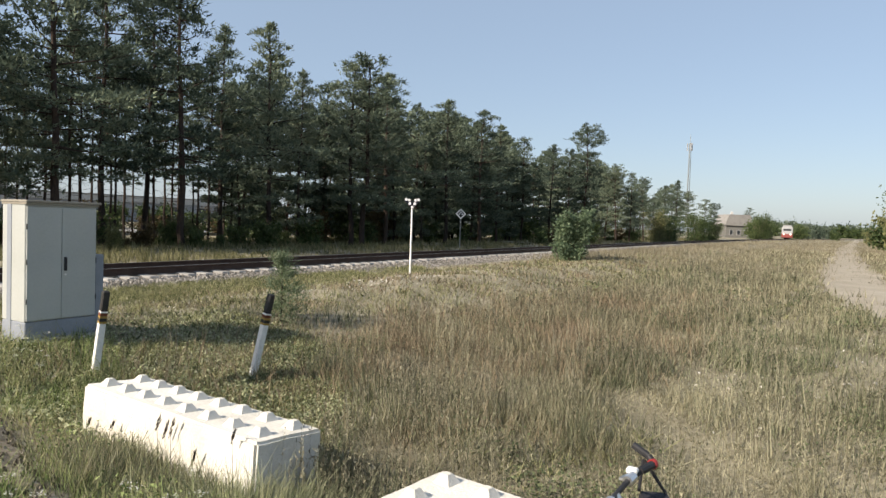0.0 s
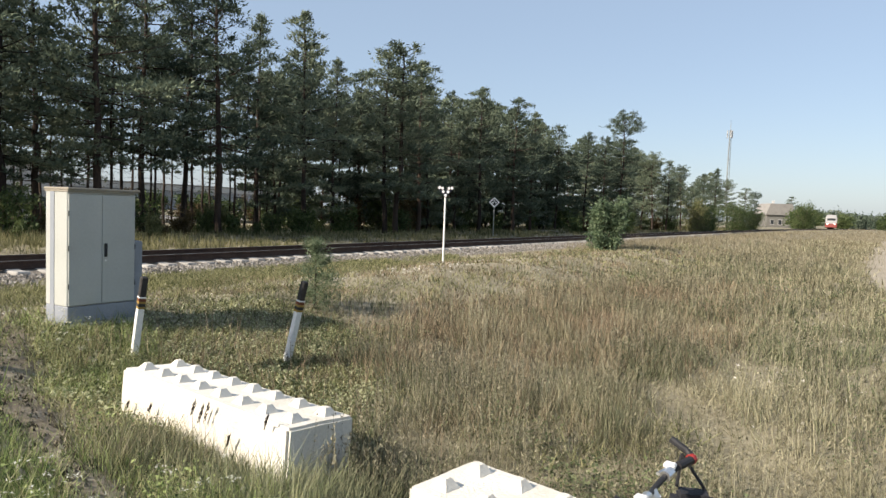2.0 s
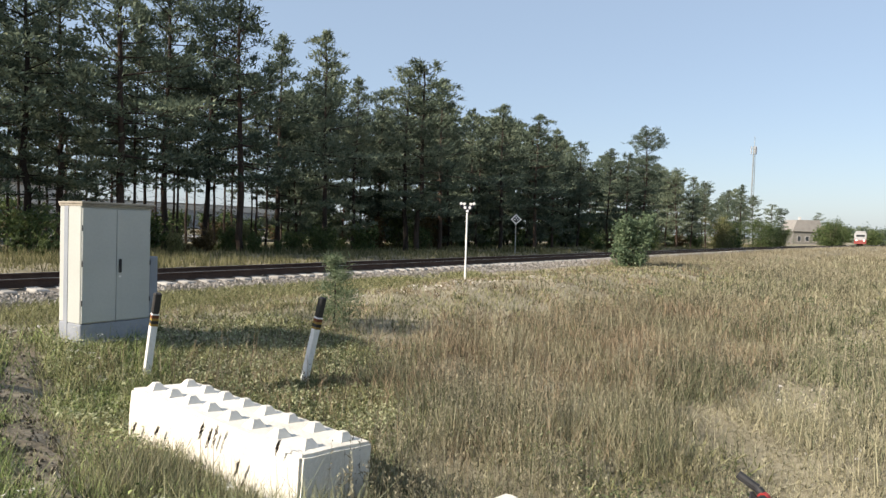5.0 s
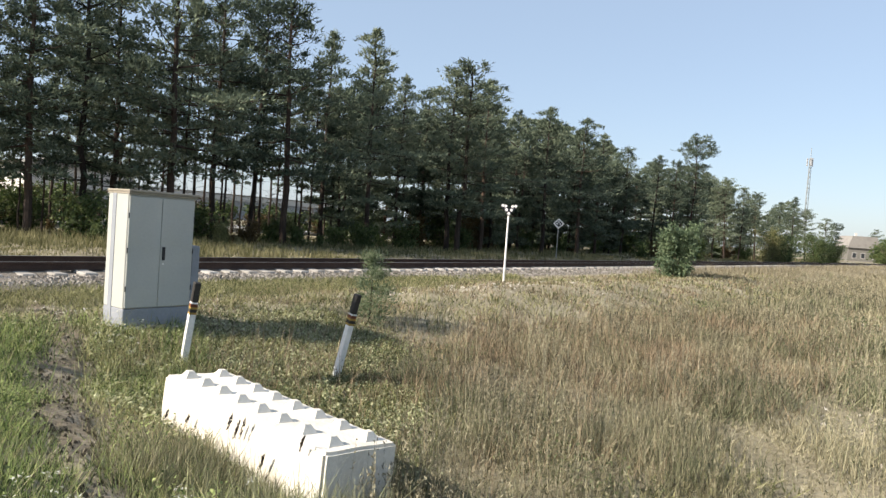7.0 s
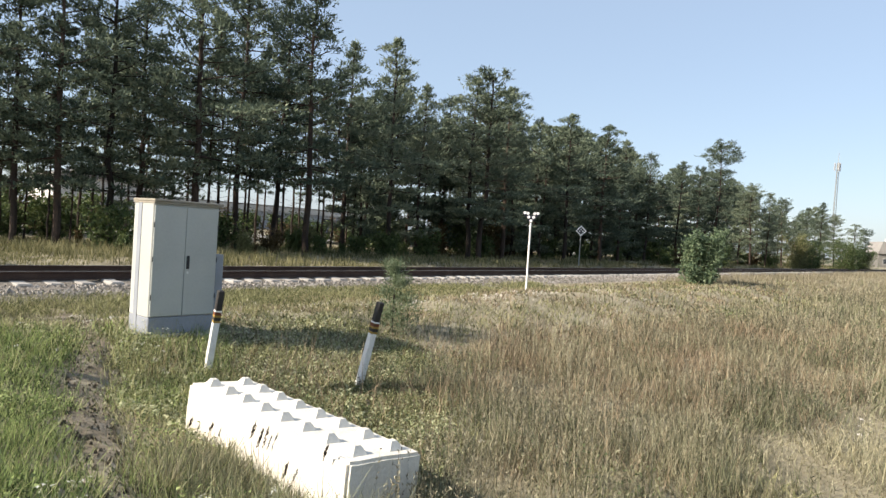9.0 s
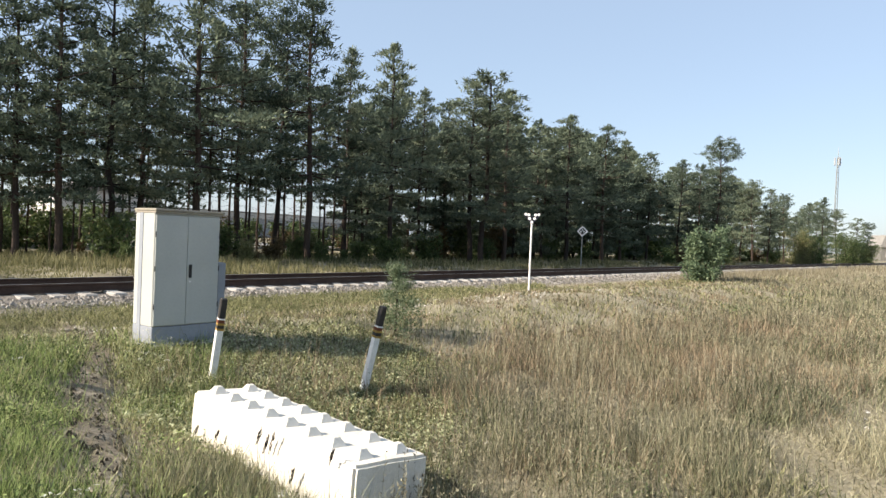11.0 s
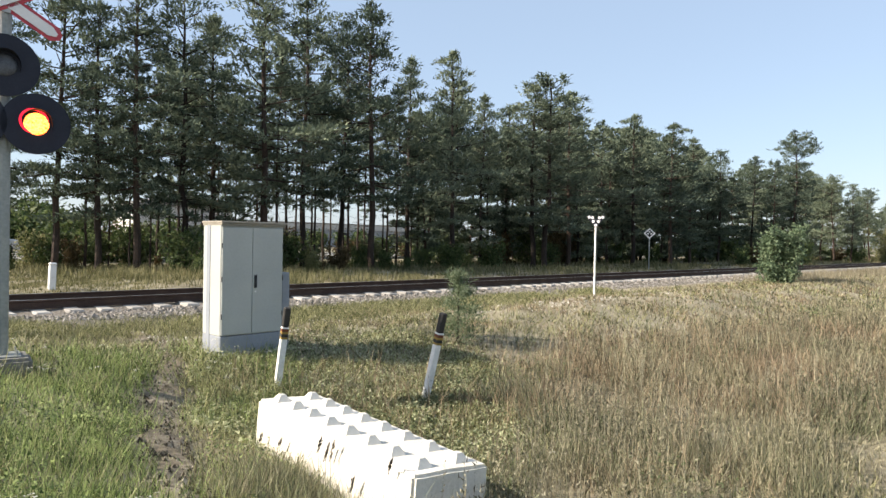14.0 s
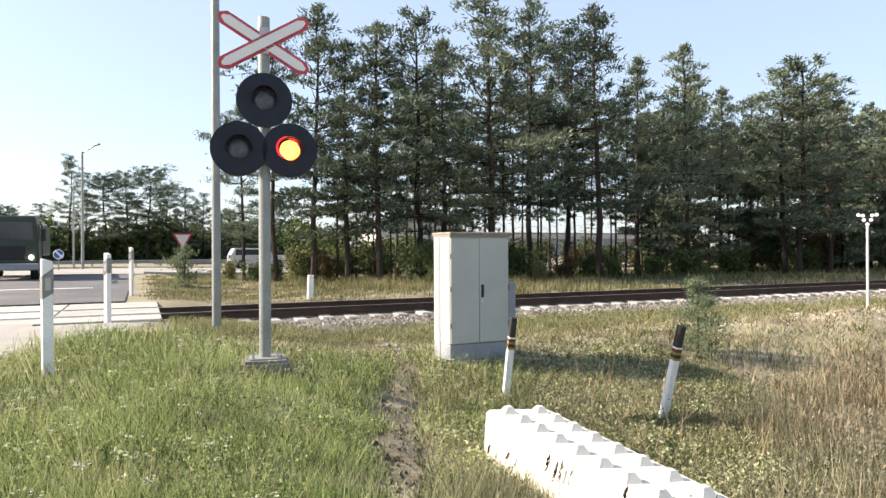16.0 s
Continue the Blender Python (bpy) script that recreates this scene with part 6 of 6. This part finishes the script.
leaves("field_weeds", M_WEED, "dark green bushy weeds scattered among the dry grass", 150000, lambda o, s: np.clip(6 * (nz(o, s, 0.6, 88.0) + 0.4 * nz(o, s, 1.7, 44.0) - 0.14), 0, 1) * (o > -6.5) * (1 - verge_w(o, s)) * (1 - beside(o, s)) * ((wx(o, s) > 0.9) | (wy(o, s) > 3.9)), 0.30, near=3.2, far=24, az=(-32, 46), size=0.02)
blades("ballast_weeds", M_OLIVE, "weeds growing over the lower ballast slope", 44000, 9, 0.12, lambda o, s, r: (((o > -13.95) & (o < -10.8) & (s < 30) & (s > 1)) * np.clip(1.2 + 1.3 * nz(o, s, 0.5, 8) - 0.65 * sm(10, 20, s) - 0.5 * sm(-13.2, -13.9, o), 0, 1), 1.0), near=8, far=32, az=(-62, -4), lean=0.7, allowed=lambda o, s: s > 1.0)
blades("low_brown_weeds", M_RUST, "low brown weeds on the poor ground near the track", 14000, 7, 0.10, lambda o, s, r: ((o - bend(s) > -11.9) * (o - bend(s) < -5.2) * (s > 4) * np.clip(0.35 + 2.0 * nz(o, s, 0.6, 40.0) + 1.6 * nz(o, s, 1.9, 9.0), 0, 1) * (1 - verge_w(o, s)) * (1 - clover_w(o, s)), 1.0), near=7, far=45, az=(-35, 25), lean=0.6, width=0.006, px=0.0009)
blades("low_olive_weeds", M_OLIVE, "low olive tufts on the poor ground near the track", 16000, 7, 0.11, lambda o, s, r: ((o - bend(s) > -11.9) * (o - bend(s) < -5.2) * (s > 4) * np.clip(0.3 + 2.0 * nz(o, s, 0.6, 51.0) + 1.6 * nz(o, s, 1.9, 19.0), 0, 1) * (1 - verge_w(o, s)), 1.0), near=7, far=45, az=(-40, 25), lean=0.6, width=0.006, px=0.0009)
blades("path_straw", M_HEAD, "trampled straw and dry leaves on the footpath", 11000, 7, 0.05, lambda o, s, r: ((np.abs(s - np.interp(o, PATH_O, PATH_S)) < 0.5) * np.clip(0.35 + 1.5 * nz(o, s, 1.7, 3), 0, 1), 1.0), near=2.5, far=16, az=(-75, -10), lean=1.8, width=0.004, allowed=lambda o, s: (s > edge(o)) & (o > -11))
stems("dark_weeds", M_HEAD, "dark tall weed stalks in clumps across the field", 36000, 0.52, rule_clump, near=2.8, far=38, az=(-32, 40), head=M_HEAD, head_len=0.2, px=0.0005, head_label="dry brown seed heads of the tall weed clumps")
blades("clump_leaves", M_GREYWEED, "grey-green leaves at the foot of the weed clumps", 36000, 7, 0.27, rule_clump, near=2.8, far=38, az=(-32, 40), lean=0.5, width=0.005, px=0.0008)
blades("verge_grass", M_VERGE, "yellow-green grass between the track and the wood", 30000, 9, 0.31, rule_far, near=18, far=150, power=0.7, az=(-78, 24), lean=0.25, px=0.0007)
blades("island_grass", M_VERGE, "short grass on the island beside the crossing road", 5500, 8, 0.075, lambda o, s, r: (((o < -18.7) & (o > -40.5) & (s > 0.15) & (s < 11)) * 0.85, 1.0), near=19, far=46, az=(-68, -42), lean=0.5, px=0.0008)
blades("far_field_grass", M_FARDRY, "distant dry grass of the long field", 24000, 6, 0.24, lambda o, s, r: ((o - bend(s) > -13.3) * 1.0, 1.0 + 0.5 * (o - bend(s) < -10)), near=34, far=330, power=0.9, az=(6, 47), lean=0.3, px=0.00042, spread=0.3)
blades("grey_weeds", M_GREYWEED, "sparse grey-green weeds on stony ground", 26000, 8, 0.26, rule_grey, near=2.5, far=60, az=(-40, 48))
stems("stalks", M_HEAD, "upright brown weed stalks in the field", 32000, 0.48, rule_stalk, head=M_HEAD, head_len=0.24, head_w=0.009, head_label="brown seed heads of field weeds")
stems("pale_stalks", M_DRY, "upright straw-coloured grass stalks", 15000, 0.46, lambda o, s, r: (np.clip(0.3 + 2.2 * nz(o, s, 0.4, 21.3), 0, 1) * (1 - verge_w(o, s)) * (1 - clover_w(o, s)) ** 3 * sm(-7.4, -5.2, o) * tuft(o, s), 0.6 + 0.5 * tuft(o, s)), head=M_DRY, px=0.0006, head_label="straw-coloured seed heads")
stems("yarrow", M_GREEN, "green yarrow stalks in the verge", 1700, 0.30, lambda o, s, r: (0.6 * verge_w(o, s), 1.0), far=14, az=(-80, -10), head=M_FLOWER, head_len=0.02, head_w=0.007, head_label="small white yarrow flower heads")


# dark grass heads nodding in front of the long block
tri = []
for bx, bz, lean_, hl in ((1.00, 0.50, 0.10, 0.15), (0.90, 0.47, 0.09, 0.16), (0.82, 0.49, 0.10, 0.17), (0.56, 0.36, 0.05, 0.13), (0.52, 0.24, 0.03, 0.12), (0.36, 0.22, 0.02, 0.11), (0.10, 0.60, 0.08, 0.12), (1.7, 0.36, 0.06, 0.08), (2.1, 0.30, 0.05, 0.08)):
    m4 = blk.matrix_world
    foot = np.array(m4 @ Vector((bx - 0.06, 0.72, 0.02)))
    top = np.array(m4 @ Vector((bx + lean_, 0.66, bz)))
    tri += limb_tris([foot, (foot + top) / 2 + (0.01, -0.01, 0.02), top], [0.0025, 0.002, 0.0015], 3)
    ax = np.array(m4.to_3x3() @ Vector((-0.45, 0.05, 1.0)))
    ax /= np.linalg.norm(ax)
    for q in range(26):
        u = rng.random()
        p = top + ax * hl * (u - 0.35) + rng.normal(0, 0.004, 3)
        dd = ax + rng.normal(0, 0.18, 3)
        sv = np.cross(dd, rng.normal(0, 1, 3))
        sv *= 0.008 * math.sin(math.pi * min(0.95, 0.12 + 0.8 * u)) / np.linalg.norm(sv)
        tri.append((p - sv, p + sv, p + dd * 0.036))
part("dark_grass_heads", soup("dark_grass_heads", tri, M_DARKHEAD), None)
tagged(bpy.data.objects["dark_grass_heads"], "dark nodding grass heads in front of the block", "grass", kind="stuff")


# clods and small stones on the footpath
oc = rng.uniform(-10.6, -2.6, 2600)
sc = np.interp(oc, PATH_O, PATH_S) + rng.normal(0, 0.17, 2600)
oc, sc = oc[sc > edge(oc) + 0.1], sc[sc > edge(oc) + 0.1]
pc = np.stack([wx(oc, sc), wy(oc, sc), ground_at(oc, sc) + 0.016], -1)
kc = 0.007 + 0.034 * rng.random((len(oc), 1)) ** 3
tri = []
for q in range(4):
    aa, ab = q * 1.571 + rng.uniform(-0.3, 0.3, (len(oc), 1)), (q + 1) * 1.571
    p0 = pc + kc * np.concatenate([np.cos(aa), np.sin(aa), -0.4 + 0 * aa], 1)
    p1 = pc + kc * np.concatenate([np.cos(ab + 0 * aa), np.sin(ab + 0 * aa), -0.3 + 0 * aa], 1)
    top = pc + kc * np.concatenate([0.2 * np.sin(aa), 0.1 * np.cos(aa), 0.8 + 0 * aa], 1)
    tri.append(np.stack([p0, p1, top], 1))
part("path_clods", soup("path_clods", np.concatenate(tri), M_CLOD), None)
tagged(bpy.data.objects["path_clods"], "earth clods and small stones on the footpath", "clods", kind="stuff")
